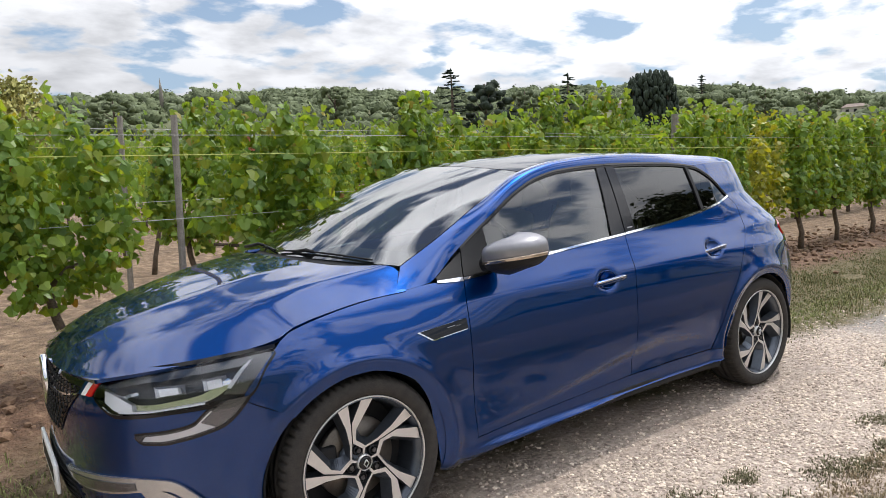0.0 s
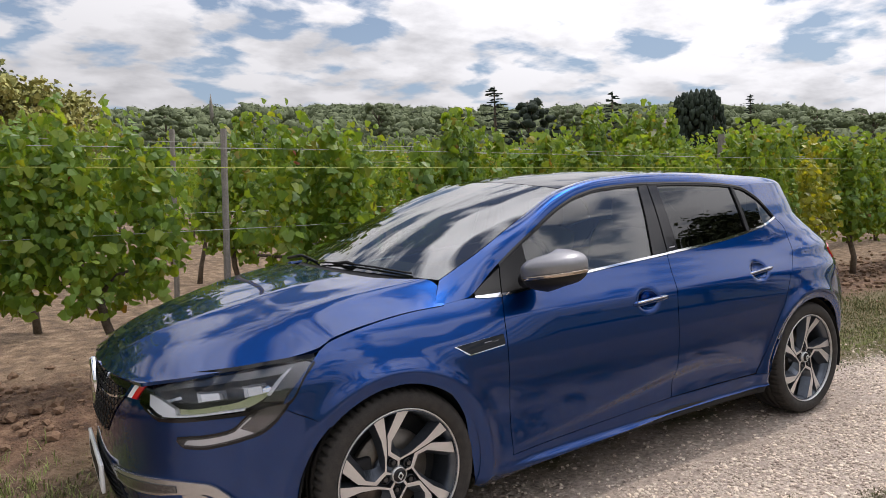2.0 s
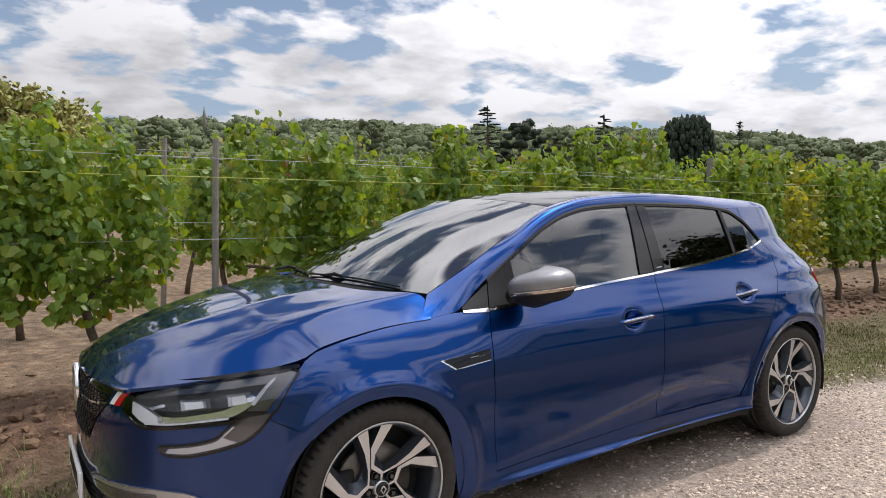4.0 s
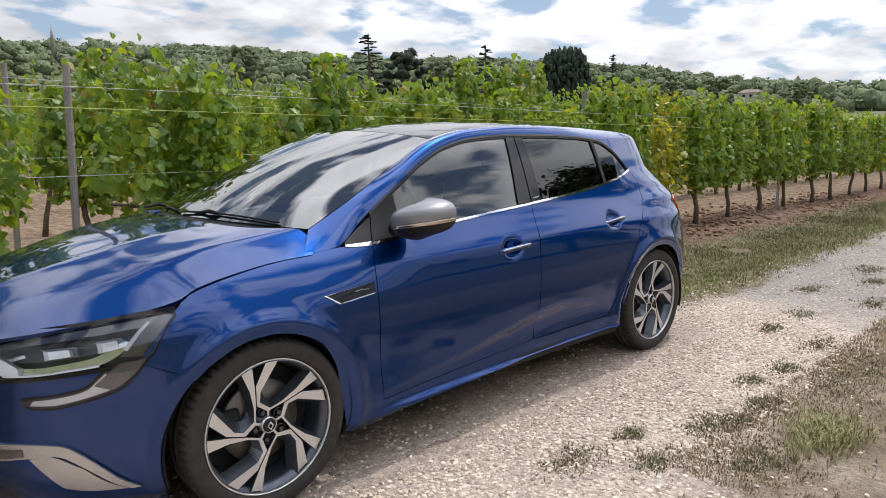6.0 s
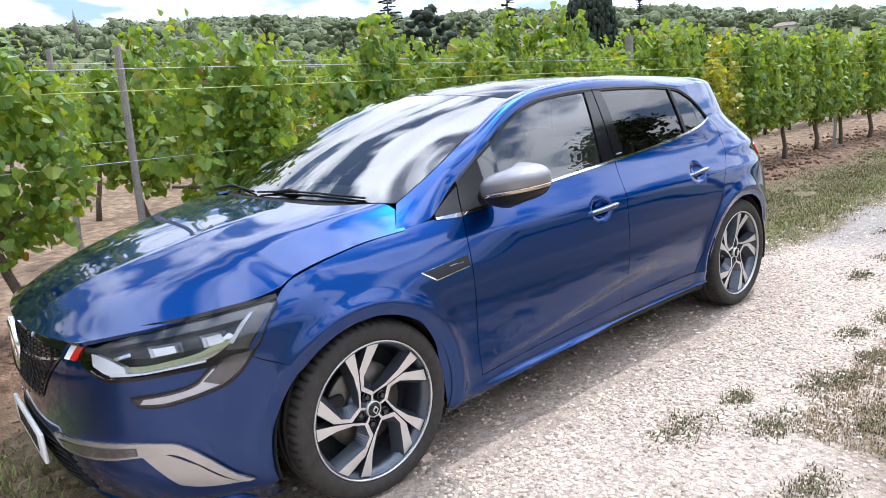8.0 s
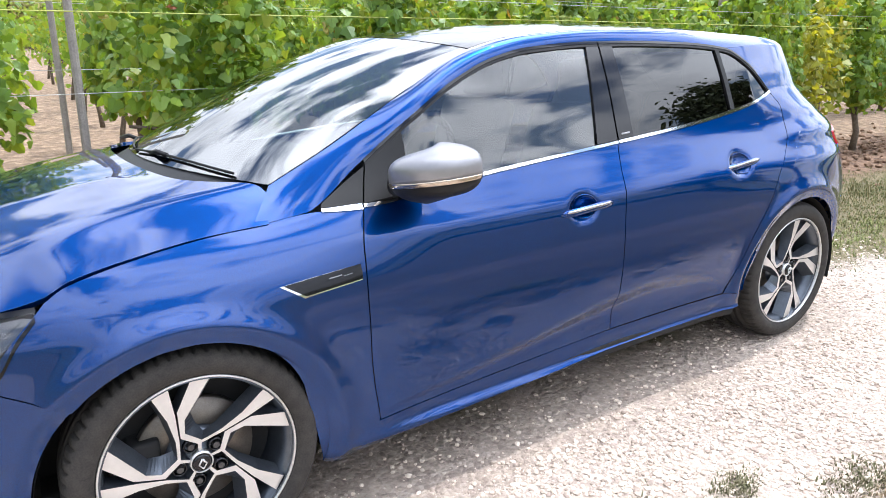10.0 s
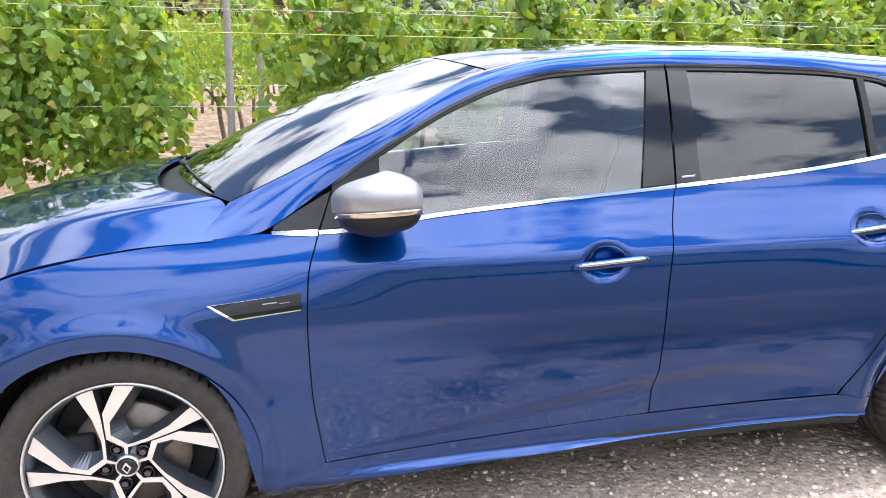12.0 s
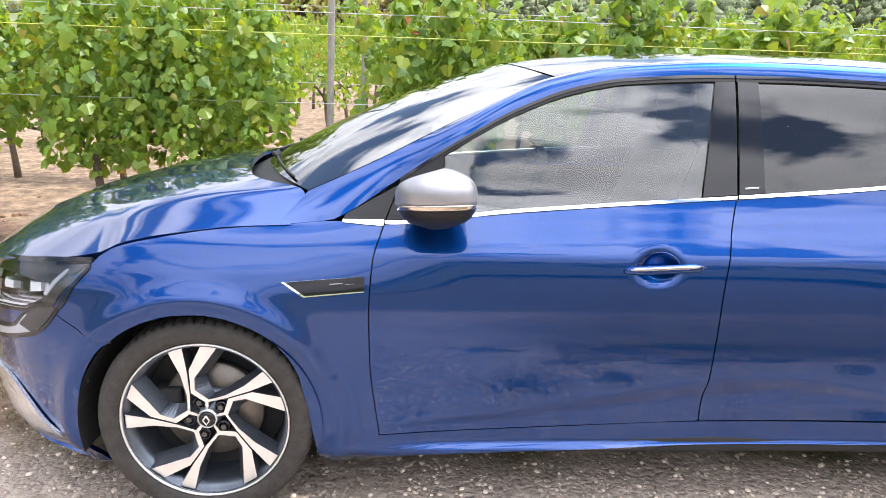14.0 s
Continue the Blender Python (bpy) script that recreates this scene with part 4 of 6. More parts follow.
for x0, x1, z0, z1 in ((-.668, -.585, .684, .726), (-.535, -.462, .697, .743)):
    light_piece("reflector", [(x0, z0), (x1, z0 + .010)], [(x0, z1), (x1, z1 + .006)], M_GREYGLOSS, lamps, "dark projector housing", lift=-.036, nu=8, nv=8, rim=.02)
    light_piece("projector", [(x0 + .020, z0 + .007), (x1 - .012, z0 + .014)], [(x0 + .018, z1 - .010), (x1 - .014, z1 - .005)], M_LED, lamps, "clear square projector", lift=-.016, nu=6, nv=6, rim=.022)
    light_piece("projector_edge", [(x0 + .006, z0 + .004), (x0 + .018, z0 + .006)], [(x0 + .006, z1 - .006), (x0 + .016, z1 - .010)], M_BRIGHT, lamps, lift=-.022, nu=4, nv=6, rim=.012)
ARM_LOW = [(-.717, .563), (-.699, .546), (-.658, .545), (-.593, .557), (-.541, .571), (-.485, .590), (-.448, .618), (-.401, .672)]
ARM_HIGH = [(-.716, .568), (-.690, .573), (-.657, .577), (-.599, .588), (-.563, .601), (-.536, .627), (-.516, .646), (-.47, .668)]
arms = light_piece("lamp_arm", ARM_LOW, ARM_HIGH, M_LAMPGREY, (car, car), "C-shaped light arm under a clear cover", lift=.002, rim=.008)
light_piece("arm_light", [(x, z + .005) for x, z in ARM_LOW[1:7]], [(x, z - .007) for x, z in ARM_HIGH[1:7]], M_BRIGHT, arms, "pale strip inside the arm", lift=.0032, rim=.002, nv=4)
light_piece("arm_band", [(-.50, .586), (-.448, .622), (-.403, .672)], [(-.545, .605), (-.500, .646), (-.465, .668)], M_GREYGLOSS, arms, "dark glossy bend of the arm", lift=.0045, rim=.003, nv=5)
for ob in light_piece("arm_cover", ARM_LOW, ARM_HIGH, M_LENS, arms, "clear cover", lift=.007, rim=.003):
    ob.visible_shadow = False
light_piece("arm_edge", [(x + .003, z - .009) for x, z in ARM_LOW], ARM_LOW, M_GLOSSBLACK, arms, lift=.004, rim=.006, nv=3)
light_piece("arm_edge", ARM_HIGH[:-1], [(x - .002, z + .006) for x, z in ARM_HIGH[:-1]], M_GLOSSBLACK, arms, lift=.003, rim=.006, nv=3)

grille = nose_piece("grille", [(-.26, .52), (-.15, .505), (0, .50), (.15, .505), (.26, .52)], [(-.47, .735), (-.25, .735), (0, .738), (.25, .735), (.47, .735)], M_GLOSSBLACK, label="black honeycomb radiator grille", mirrored=False, nu=40, nv=16)[0]
for r in range(8):
    for k in range(-11, 12):
        y, z = (k + .5 * (r % 2)) * .040, .535 + r * .022
        if abs(y) < .25 + (z - .52) * .9:
            c = on_nose(np.array([y, z]))
            bm = bmesh.new()
            tube(bm, [(c[0] - .007, c[1] + .017 * math.cos(a), c[2] + .010 * math.sin(a)) for a in np.linspace(0, 2 * math.pi, 7)], .0022, 4)
            part("grille_cell", bm, M_BLACK, grille)
nose_piece("grille_blade", [(.10, .640), (.25, .648), (.40, .668)], [(.10, .648), (.25, .656), (.41, .676)], M_CHROME, grille, lift=.008, nv=3)
bm = bmesh.new()
cx = float(on_nose(np.array([0.0, .655]))[0]) - .018
ring = [(cx, .0, .745), (cx, -.062, .655), (cx, .0, .565), (cx, .062, .655), (cx, .0, .745)]
tube(bm, ring, .012, 6)
part("emblem", bm, M_CHROME, grille, "chrome diamond badge")
for (y0, y1), mat in (((.430, .452), M_PAINT), ((.452, .480), M_WHITE), ((.480, .508), M_RED)):
    nose_piece("tricolour_stripe", [(y0 - .018, .676), (y1 - .018, .676)], [(y0 + .012, .742), (y1 + .012, .742)], mat, label="blue, white and red corner stripe", lift=.007, nu=5, nv=6, rim=.006)
intake = nose_piece("lower_intake", [(-.40, .205), (-.2, .20), (0, .198), (.2, .20), (.40, .205)], [(-.30, .385), (-.15, .405), (0, .41), (.15, .405), (.30, .385)], M_BLACK, label="black lower intake mesh", mirrored=False, nu=40, nv=12)[0]
for k in range(7):
    z = .222 + k * .024
    half = .40 - .5 * (z - .205)
    bm = bmesh.new()
    tube(bm, [tuple(on_nose(np.array([y, z])) - (.008, 0, 0)) for y in np.linspace(-half, half, 15)], .0035, 5)
    part("intake_bar", bm, M_BLACK, intake)
nose_piece("bumper_blade", [(.285, .392), (.34, .360), (.45, .354), (.56, .360), (.655, .376), (.725, .384), (.775, .335), (.820, .246)], [(.28, .398), (.36, .406), (.45, .412), (.56, .419), (.66, .424), (.735, .418), (.787, .355), (.830, .248)], M_BLADE, label="satin silver bumper blade", lift=.008, nu=48)
nose_piece("blade_slot", [(.335, .374), (.45, .364), (.56, .370), (.655, .384)], [(.325, .390), (.45, .396), (.56, .403), (.655, .408)], M_GREYGLOSS, label="grey inlay of the blade", lift=.011, nv=4)
nose_piece("corner_inlay", [(.725, .272), (.765, .256), (.816, .248)], [(.665, .374), (.712, .382), (.770, .336)], M_BLADE, label="silver triangular bumper inlay", lift=.005, nu=10, nv=12)
nose_piece("splitter", [(0, .122), (.2, .122), (.4, .124), (.6, .130), (.70, .134), (.76, .138)], [(0, .158), (.2, .158), (.4, .160), (.6, .166), (.70, .169), (.76, .172)], M_PAINT, label="blue front lip", lift=.006, nv=5, rim=.02)
bm = bmesh.new()
px = float(on_nose(np.array([0.0, .45]))[0])
box(bm, (px - .024, -.26, .285), (px - .010, .26, .395), .006)
plate = part("number_plate", bm, M_WHITE, car, "white plate with dark bars")
for y in (-.17, -.115, -.06, .0, .055, .11, .165):
    bm = bmesh.new()
    box(bm, (px - .0260, y - .018, .310), (px - .0235, y + .018, .370), .001)
    part("plate_bar", bm, M_BLACK, plate)

# ---- tail
def tail_grid(z0, z1, nz, nt, x_start):
    rows = []
    for z in np.linspace(z0, z1, nz):
        a = float(sp(z, TAIL)) - TAIL_X
        n0 = np.clip((x_start(z) - TAIL_X) / a, 0, 1)
        t = np.linspace(0, math.acos(n0 ** (TAIL_P / 2)), nt)
        x = TAIL_X + a * np.cos(t) ** (2 / TAIL_P)
        y = -base_width(x, np.full_like(x, z)) * np.sin(t) ** (2 / TAIL_P)
        rows.append(np.stack([x, y, np.full_like(x, z)], -1))
    one = np.array(rows).transpose(1, 0, 2)
    return np.concatenate([one[::-1], one[1:] * (1, -1, 1)])


tail_start = lambda z: float(sp(z, [(.36, 3.045), (.60, 3.08), (.80, 3.26), (.92, 3.30), (1.02, 3.22), (1.15, 3.12), (1.30, 3.03)]))
sheet("tailgate", tail_grid(.62, 1.31, 40, 40, tail_start), M_PAINT, car)
sheet("rear_window", tail_grid(1.02, 1.29, 20, 30, lambda z: tail_start(z) + .03), M_TINTED, car, lift=.004, gap=0)
sheet("rear_bumper", tail_grid(.16, .615, 30, 50, lambda z: 2.67 + math.sqrt(max(.375**2 - (z - .305) ** 2, 0.0)) if z < .36 else tail_start(z)), M_PAINT, car)
side_panel("tail_lamp", [(3.06, .868), (3.2, .856), (3.285, .862)], [(3.05, .93), (3.19, .955), (3.262, .962)], [(3.06, .868), (3.05, .93)], [(3.285, .862), (3.262, .962)], M_RED, 10, 8, "red tail lamp", lift=.006)

# ---- what lies behind the panels
for m in (False, True):
    xs_, zs_ = np.linspace(-.70, 3.2, 90), np.linspace(.19, .90, 22)
    g = on_side(np.stack(np.meshgrid(xs_, zs_, indexing="ij"), -1)) + np.array([0, .032, 0])
    sheet("inner_shell", g, M_DARK, car, gap=0, rim=0, mirror=m, keep=lambda p: min(math.hypot(p[0], p[2] - .31), math.hypot(p[0] - 2.67, p[2] - .31)) > .39 and not (p[0] < -.40 and p[2] > .5) and not (p[0] < .35 and p[2] > .76))
    for cx in (-.012, 2.67):
        v, f = [], []
        aa = np.radians(np.linspace(-14, 194, 30))
        for a in aa:
            v += [(cx + .368 * math.cos(a), -.872 * (1 if not m else -1), .305 + .368 * math.sin(a)), (cx + .37 * math.cos(a), -.52 * (1 if not m else -1), .305 + .37 * math.sin(a))]
        f = [(2 * k, 2 * k + 1, 2 * k + 3, 2 * k + 2) for k in range(len(aa) - 1)]
        f.append(tuple(2 * k + 1 for k in range(len(aa))))
        mesh_object("wheel_arch_liner", v, f, M_DARK, car, smooth=False)
bm = bmesh.new()
box(bm, (-.70, -.62, .16), (3.15, .62, .22), .02)
box(bm, (.42, -.855, .20), (2.26, .855, .26), .02)
box(bm, (-.62, -.50, .22), (.42, .50, .70), .05)
part("underbody", bm, M_DARK, car)
bm = bmesh.new()
box(bm, (.30, -.76, .70), (.86, .76, .955), .06)
box(bm, (.68, -.52, .90), (.90, -.22, 1.00), .04)
part("dashboard", bm, M_BLACK, car, "dark soft dashboard")
bm = bmesh.new()
wheel_c, tilt = Vector((.985, -.37, .93)), Matrix.Rotation(radians(-66), 3, "Y")
tube(bm, [tuple(wheel_c + tilt @ Vector((.185 * math.cos(a), .185 * math.sin(a), 0))) for a in np.linspace(0, 2 * math.pi, 29)], .014, 8)
tube(bm, [tuple(wheel_c + tilt @ Vector((0, -.18, 0))), tuple(wheel_c + tilt @ Vector((0, .18, 0)))], .016, 6)
tube(bm, [tuple(wheel_c), (.80, -.37, .84)], .035, 8)
part("steering_wheel", bm, M_BLACK, car)


def make_seat(x, y, width):
    bm = bmesh.new()
    box(bm, (x - .25, y - width / 2, .40), (x + .28, y + width / 2, .56), .06)
    before = set(bm.verts)
    box(bm, (-.07, -width / 2, 0), (.07, width / 2, .62), .06)
    bmesh.ops.transform(bm, matrix=Matrix.Translation((x + .26, y, .52)) @ Matrix.Rotation(radians(18), 4, "Y"), verts=[q for q in bm.verts if q not in before])
    seat = part("seat", bm, M_FABRIC, car, "grey cloth seat")
    bm = bmesh.new()
    box(bm, (x + .42, y - .13, 1.12), (x + .52, y + .13, 1.30), .04)
    part("headrest", bm, M_FABRIC, seat)


make_seat(1.34, -.37, .50)
make_seat(1.34, .37, .50)
make_seat(2.18, -.36, .62)
make_seat(2.18, .36, .62)

# ---- wipers and the scuttle under the screen
us = np.linspace(-.86, .86, 41)[None]
ts = np.linspace(0, 1, 6)[:, None]
sx, sz = .065 + .232 * np.abs(us) ** 2.2, 1.030 - .032 * us**2
g = np.stack([sx - .085 + .095 * ts, np.broadcast_to(.712 * us, (6, 41)), sz - .045 + .046 * ts - .02 * np.abs(us) ** 6 + 0 * ts], -1).transpose(1, 0, 2)
sheet("scuttle", g, M_BLACK, car, flip=True, gap=0, rim=.02)
for y0, y1 in ((-.60, -.02), (.02, .52)):
    bm = bmesh.new()
    pts = []
    for t in np.linspace(0, 1, 12):
        y = y0 + (y1 - y0) * t
        k = .012 + .022 * math.sin(math.pi * t)
        u = abs(y) / .708
        bx0, bz0 = .065 + .232 * u**2.2, 1.030 - .032 * u**2
        pts.append((bx0 + k * .80, y, bz0 + k * .40 + .012))
    tube(bm, pts, .0045, 6)
    tube(bm, [pts[6], (pts[6][0] - .02, pts[6][1] + .03, pts[6][2] + .010), (.10, pts[6][1] + .22, 1.036)], .008, 6)
    part("wiper", bm, M_BLACK, car)

# ---- wheels
RIM = .236
# each spoke's face by its two edges, from the rim to the hub, in rim radii; then how far its flank reaches below the second edge
SPOKES = [
    ([(-.235, .972), (-.200, .62), (-.193, .33), (-.200, .20), (-.207, .085), (-.100, .045)], [(-.410, .912), (-.285, .60), (-.232, .33), (-.232, .20), (-.240, .062), (-.108, .020)],
     [(-.45, .89), (-.335, .58), (-.275, .33), (-.262, .20), (-.25, .05), (-.11, .01)]),
    ([(-.005, 1.0), (-.178, .667), (-.178, .35), (-.012, .222), (-.012, .105)], [(.190, .980), (-.115, .560), (-.128, .395), (.030, .262), (.014, .105)],
     [(.29, .945), (-.02, .53), (.015, .41), (.080, .295), (.028, .11)]),
]


def spoke_mesh(left, right, reach, a):
    """A flat machined face with a slanting dark flank on one side and a steep wall on the other."""
    verts, faces, ids = [], [], []
    ca, sa = math.cos(a), math.sin(a)
    t = np.linspace(0, len(left) - 1, 4 * len(left) - 3)
    rows = [np.stack([np.interp(t, range(len(left)), np.array(e)[:, k]) for k in (0, 1)], 1) for e in (left, left, right, reach)]
    away = (rows[0] - rows[2]) * .10
    rows[0] = rows[0] + away
    for k in range(len(t)):
        rr = float(np.hypot(*((rows[1][k] + rows[2][k]) / 2)))
        y = -.084 + .016 * (1 - rr) ** 1.2
        for row, dy in zip(rows, (.050, 0, 0, .046 * min(1, .35 + rr))):
            e = row[k]
            q = min(1.0, 1.004 / max(math.hypot(*e), 1e-6))
            x, z = (e[0] * ca - e[1] * sa) * q * RIM, (e[0] * sa + e[1] * ca) * q * RIM
            verts.append((x, y + dy, z))
    for k in range(len(t) - 1):
        for j in range(3):
            p = k * 4 + j
            faces.append((p, p + 1, p + 5, p + 4))
            ids.append(0 if j == 1 else 1)
    return verts, faces, ids


def make_wheel(at, turn, spin):
    barrel, bf = lathe([(.236, -.092), (.2435, -.090), (.2455, -.082), (.238, -.074), (.228, -.070), (.222, -.04), (.214, .0), (.212, .08)], 72)
    wheel = mesh_object("wheel", barrel, bf, M_ALLOYDARK, car, "two-tone five-pair-spoke alloy wheel")
    wheel.matrix_basis = Matrix.Translation(at) @ turn @ Matrix.Rotation(radians(spin), 4, "Y") @ Matrix.Scale(1.018, 4)
    v, f = lathe([(.2465, -.092), (.2465, -.096), (.2430, -.0975), (.2405, -.094), (.2395, -.086)], 72)
    mesh_object("rim_lip", v, f, M_ALLOY, wheel, "machined rim edge")
    rows = [(.236, .10), (.245, -.086), (.250, -.097), (.262, -.104), (.280, -.106), (.296, -.101), (.306, -.094), (.3125, -.084), (.3160, -.070), (.3170, -.050), (.3175, -.046), (.310, -.044), (.310, -.036), (.3178, -.034), (.318, -.008), (.310, -.006), (.310, .006), (.318, .008), (.3178, .034), (.310, .036), (.310, .044), (.3170, .048), (.312, .085), (.295, .10), (.236, .105)]
    v, f = lathe(rows, 330, dents={"every": 5, "at": {(7, 0), (8, 0), (9, 0), (10, 0)}, "depth": .009})
    mesh_object("tyre", v, f, M_RUBBER, wheel, "worn black low-profile tyre")
    for k in range(5):
        for left, right, reach in SPOKES:
            v, f, ids = spoke_mesh(left, right, reach, radians(72 * k))
            mesh_object("spoke", v, f, [M_ALLOY, M_ALLOYDARK], wheel, mat_ids=ids, smooth=False)
        b = radians(72 * k + 41)
        bm = bmesh.new()
        bmesh.ops.create_cone(bm, cap_ends=True, segments=6, radius1=.0105, radius2=.009, depth=.02, matrix=Matrix.Translation((.054 * math.cos(b), -.066, .054 * math.sin(b))) @ Matrix.Rotation(radians(90), 4, "X"))
        part("wheel_bolt", bm, M_BOLT, wheel, smooth=False)
        v, f = lathe([(.0145, -.060), (.0150, -.0725), (.0175, -.0725), (.0195, -.060)], 20)
        mesh_object("bolt_well", [(p[0] + .054 * math.cos(b), p[1], p[2] + .054 * math.sin(b)) for p in v], f, M_GLOSSBLACK, wheel)
    v, f = lathe([(.0005, -.060), (.030, -.060), (.040, -.044), (.070, -.040), (.080, -.02)], 40)
    mesh_object("hub", v, f, M_ALLOYDARK, wheel)
    v, f = lathe([(.0255, -.060), (.0258, -.079), (.0285, -.079), (.0300, -.060)], 40)
    mesh_object("hub_ring", v, f, M_ALLOY, wheel)
    v, f = lathe([(.0005, -.083), (.018, -.083), (.022, -.081), (.0245, -.076), (.0252, -.062)], 32)
    mesh_object("hub_cap", v, f, M_GLOSSBLACK, wheel)
    bm = bmesh.new()
    tube(bm, [(0, -.086, .014), (.010, -.086, 0), (0, -.086, -.014), (-.010, -.086, 0), (0, -.086, .014)], .0028, 5)
    part("cap_emblem", bm, M_ALLOY, wheel)
    v, f = lathe([(.06, -.012), (.150, -.012), (.152, -.006), (.152, .012), (.06, .014)], 60)
    mesh_object("brake_disc", v, f, M_DISC, wheel, "grey steel brake disc")
    bm = bmesh.new()
    box(bm, (-.165, -.035, -.05), (-.085, .045, .075), .012)
    part("brake_caliper", bm, M_DARK, wheel)
    v, f = lathe([(.0005, .03), (.21, .03)], 40)
    mesh_object("backing", v, f, M_DARK, wheel)
    return wheel


for x, spin in ((0.0, 0.0), (2.669, -24.0)):
    make_wheel((x, -.788, .323), Matrix(), -spin)
    make_wheel((x, .788, .323), Matrix.Rotation(math.pi, 4, "Z"), spin)

# ---------------------------------------------------------------- the vineyard
ROW_Y = [1.72 + 2.05 * k for k in range(9)]


def leaf_shape(r):
    """One lobed vine leaf: places about its stem, lying in the xy plane."""
    lobes = [(-148, .62), (-98, .98), (-58, .72), (-30, .96), (0, 1.15), (30, .96), (58, .72), (98, .98), (148, .62)]
    return [(d * math.sin(math.radians(a)) * r, d * math.cos(math.radians(a)) * r) for a, d in lobes]


LEAF = leaf_shape(1.0)


def add_leaves(verts, faces, spots, rng, size=(.018, .058)):
    """Leaves at the places given, each with a way it faces."""
    for p, face_to in spots:
        n = Vector(face_to).normalized()
        down = Vector((rng.uniform(-.7, .7), rng.uniform(-.5, .5), -1))
        t = (down - n * down.dot(n)).normalized()
        b = n.cross(t)
        r = size[0] + (size[1] - size[0]) * rng.random() ** 1.3
        base = len(verts)
        fold, curl = rng.uniform(.05, .75), rng.uniform(-.1, .55)
        verts.append(tuple(p))
        for x, y in LEAF:
            q = Vector(p) + b * (x * r) + t * (y * r * .95 + .25 * r) - n * (abs(x) * r * fold + max(y, 0) * r * curl)
            verts.append(tuple(q))
        for k in range(len(LEAF) - 1):
            faces.append((base, base + 1 + k, base + 2 + k))


def vine_spots(rng, count, length, depth=.25, low=.42, high=1.55):
    """Places for leaves along upright shoots tied to the wires: dense low down, thinning into spikes at the top."""
    spots, shoots = [], []
    for k in range(12):
        x = (k + .5) / 12 * 2 - 1
        x = length * .41 * x * abs(x) ** .3 + rng.gauss(0, .03)
        top = high + rng.gauss(.05, .11) - .16 * abs(x) / length
        shoots.append((x, rng.gauss(0, depth * .34), rng.uniform(low, low + .18) + .30 * (abs(x) / (length * .41)) ** 2.2, top, rng.gauss(0, .06), rng.uniform(.7, 1.3)))
    per = max(1, count // (12 * 26))
    for x, y, z0, z1, lean, bushy in shoots:
        n = 26
        for j in range(n):
            t = (j + rng.random()) / n
            z = z0 + (z1 - z0) * t
            wide = (.045 + .085 * math.sin(math.pi * min(1, .18 + t * .86)) ** .8) * bushy
            for _ in range(per):
                a = rng.uniform(0, 6.283)
                r = wide * rng.uniform(.35, 1.15)
                dx, dy = math.cos(a) * r, math.sin(a) * r * 1.25
                spots.append(((x + lean * t + dx, y + dy, z + rng.gauss(0, .022)), (dx / wide * .6 + rng.uniform(-.5, .5), dy / wide * .7 + rng.choice((-.5, .3)) + rng.uniform(-.3, .3), rng.uniform(-.15, .75))))
    return spots


def make_vine(seed, leaves, length=1.08, shoots=6, mat=None, text="leafy green grapevine trained on wires", leaf_text="dense lobed green leaves"):
    rng = random.Random(seed)
    vine = thing("grapevine", text, "vine", group="vines in rows")
    bm = bmesh.new()
    lean = rng.uniform(-.10, .10)
    trunk = [(lean * .0, 0, -.08), (lean * .4 + rng.uniform(-.015, .015), rng.uniform(-.02, .02), .2), (lean * .9, rng.uniform(-.02, .02), .42), (lean * 1.2, 0, .66)]
    tube(bm, trunk, .03, 8, radii=[.036, .029, .027, .024])
    for way in (-1, 1):
        tube(bm, [(lean * 1.2, 0, .60), (lean + way * .12, 0, .72), (lean + way * .42, .01, .76)], .014, 6, radii=[.022, .016, .010])
    part("trunk", bm, M_BARK, vine, "gnarled brown trunk")
    verts, faces = [], []
    spots = vine_spots(rng, leaves, length)
    for _ in range(shoots):
        x0, z0 = rng.gauss(0, length * .2), 1.54
        top = rng.uniform(.05, .34)
        bend = rng.uniform(-.12, .12)
        for k in range(10):
            t = k / 9
            spots.append(((x0 + bend * t + rng.uniform(-.05, .05), rng.uniform(-.07, .07), z0 + top * t), (rng.uniform(-1, 1), rng.uniform(-1, .4), rng.uniform(0, .8))))
    for _ in range(2):
        x0, y0 = rng.uniform(-length / 3, length / 3), -rng.uniform(.16, .24)
        for k in range(9):
            spots.append(((x0 + rng.uniform(-.06, .06), y0 + rng.uniform(-.05, .05), 1.2 - k * rng.uniform(.05, .08)), (rng.uniform(-.5, .5), -1, rng.uniform(0, .8))))
    add_leaves(verts, faces, spots, rng)
    leaf = mesh_object("foliage", verts, faces, mat or M_LEAF, vine, leaf_text, smooth=False)
    leaf["kind"] = "stuff"
    return vine


dense = [make_vine(s, 1900) for s in (3, 8, 15, 21, 34, 55, 60, 71)]
M_YELLOW = M_LEAF.copy()
M_YELLOW.name = "yellowing_vine_leaf"
for node in M_YELLOW.node_tree.nodes:
    if node.type == "VALTORGB":
        for stop in node.color_ramp.elements:
            r, g, b, _ = stop.color
            stop.color = (min(r, g * .62) * 1.42 + .01, max(g, r * .9) * 1.0, b * .8, 1)
yellowing = make_vine(91, 1100, mat=M_YELLOW, text="grapevine with yellowing and brown-edged leaves", leaf_text="thin yellow-green leaves")
thin = [make_vine(s, 330, shoots=3) for s in (101, 102, 103)]
place_rng = random.Random(7)
TILT = Matrix.Rotation(radians(1.5), 4, "Y")
used = set()
YELLOW_X = 7.25
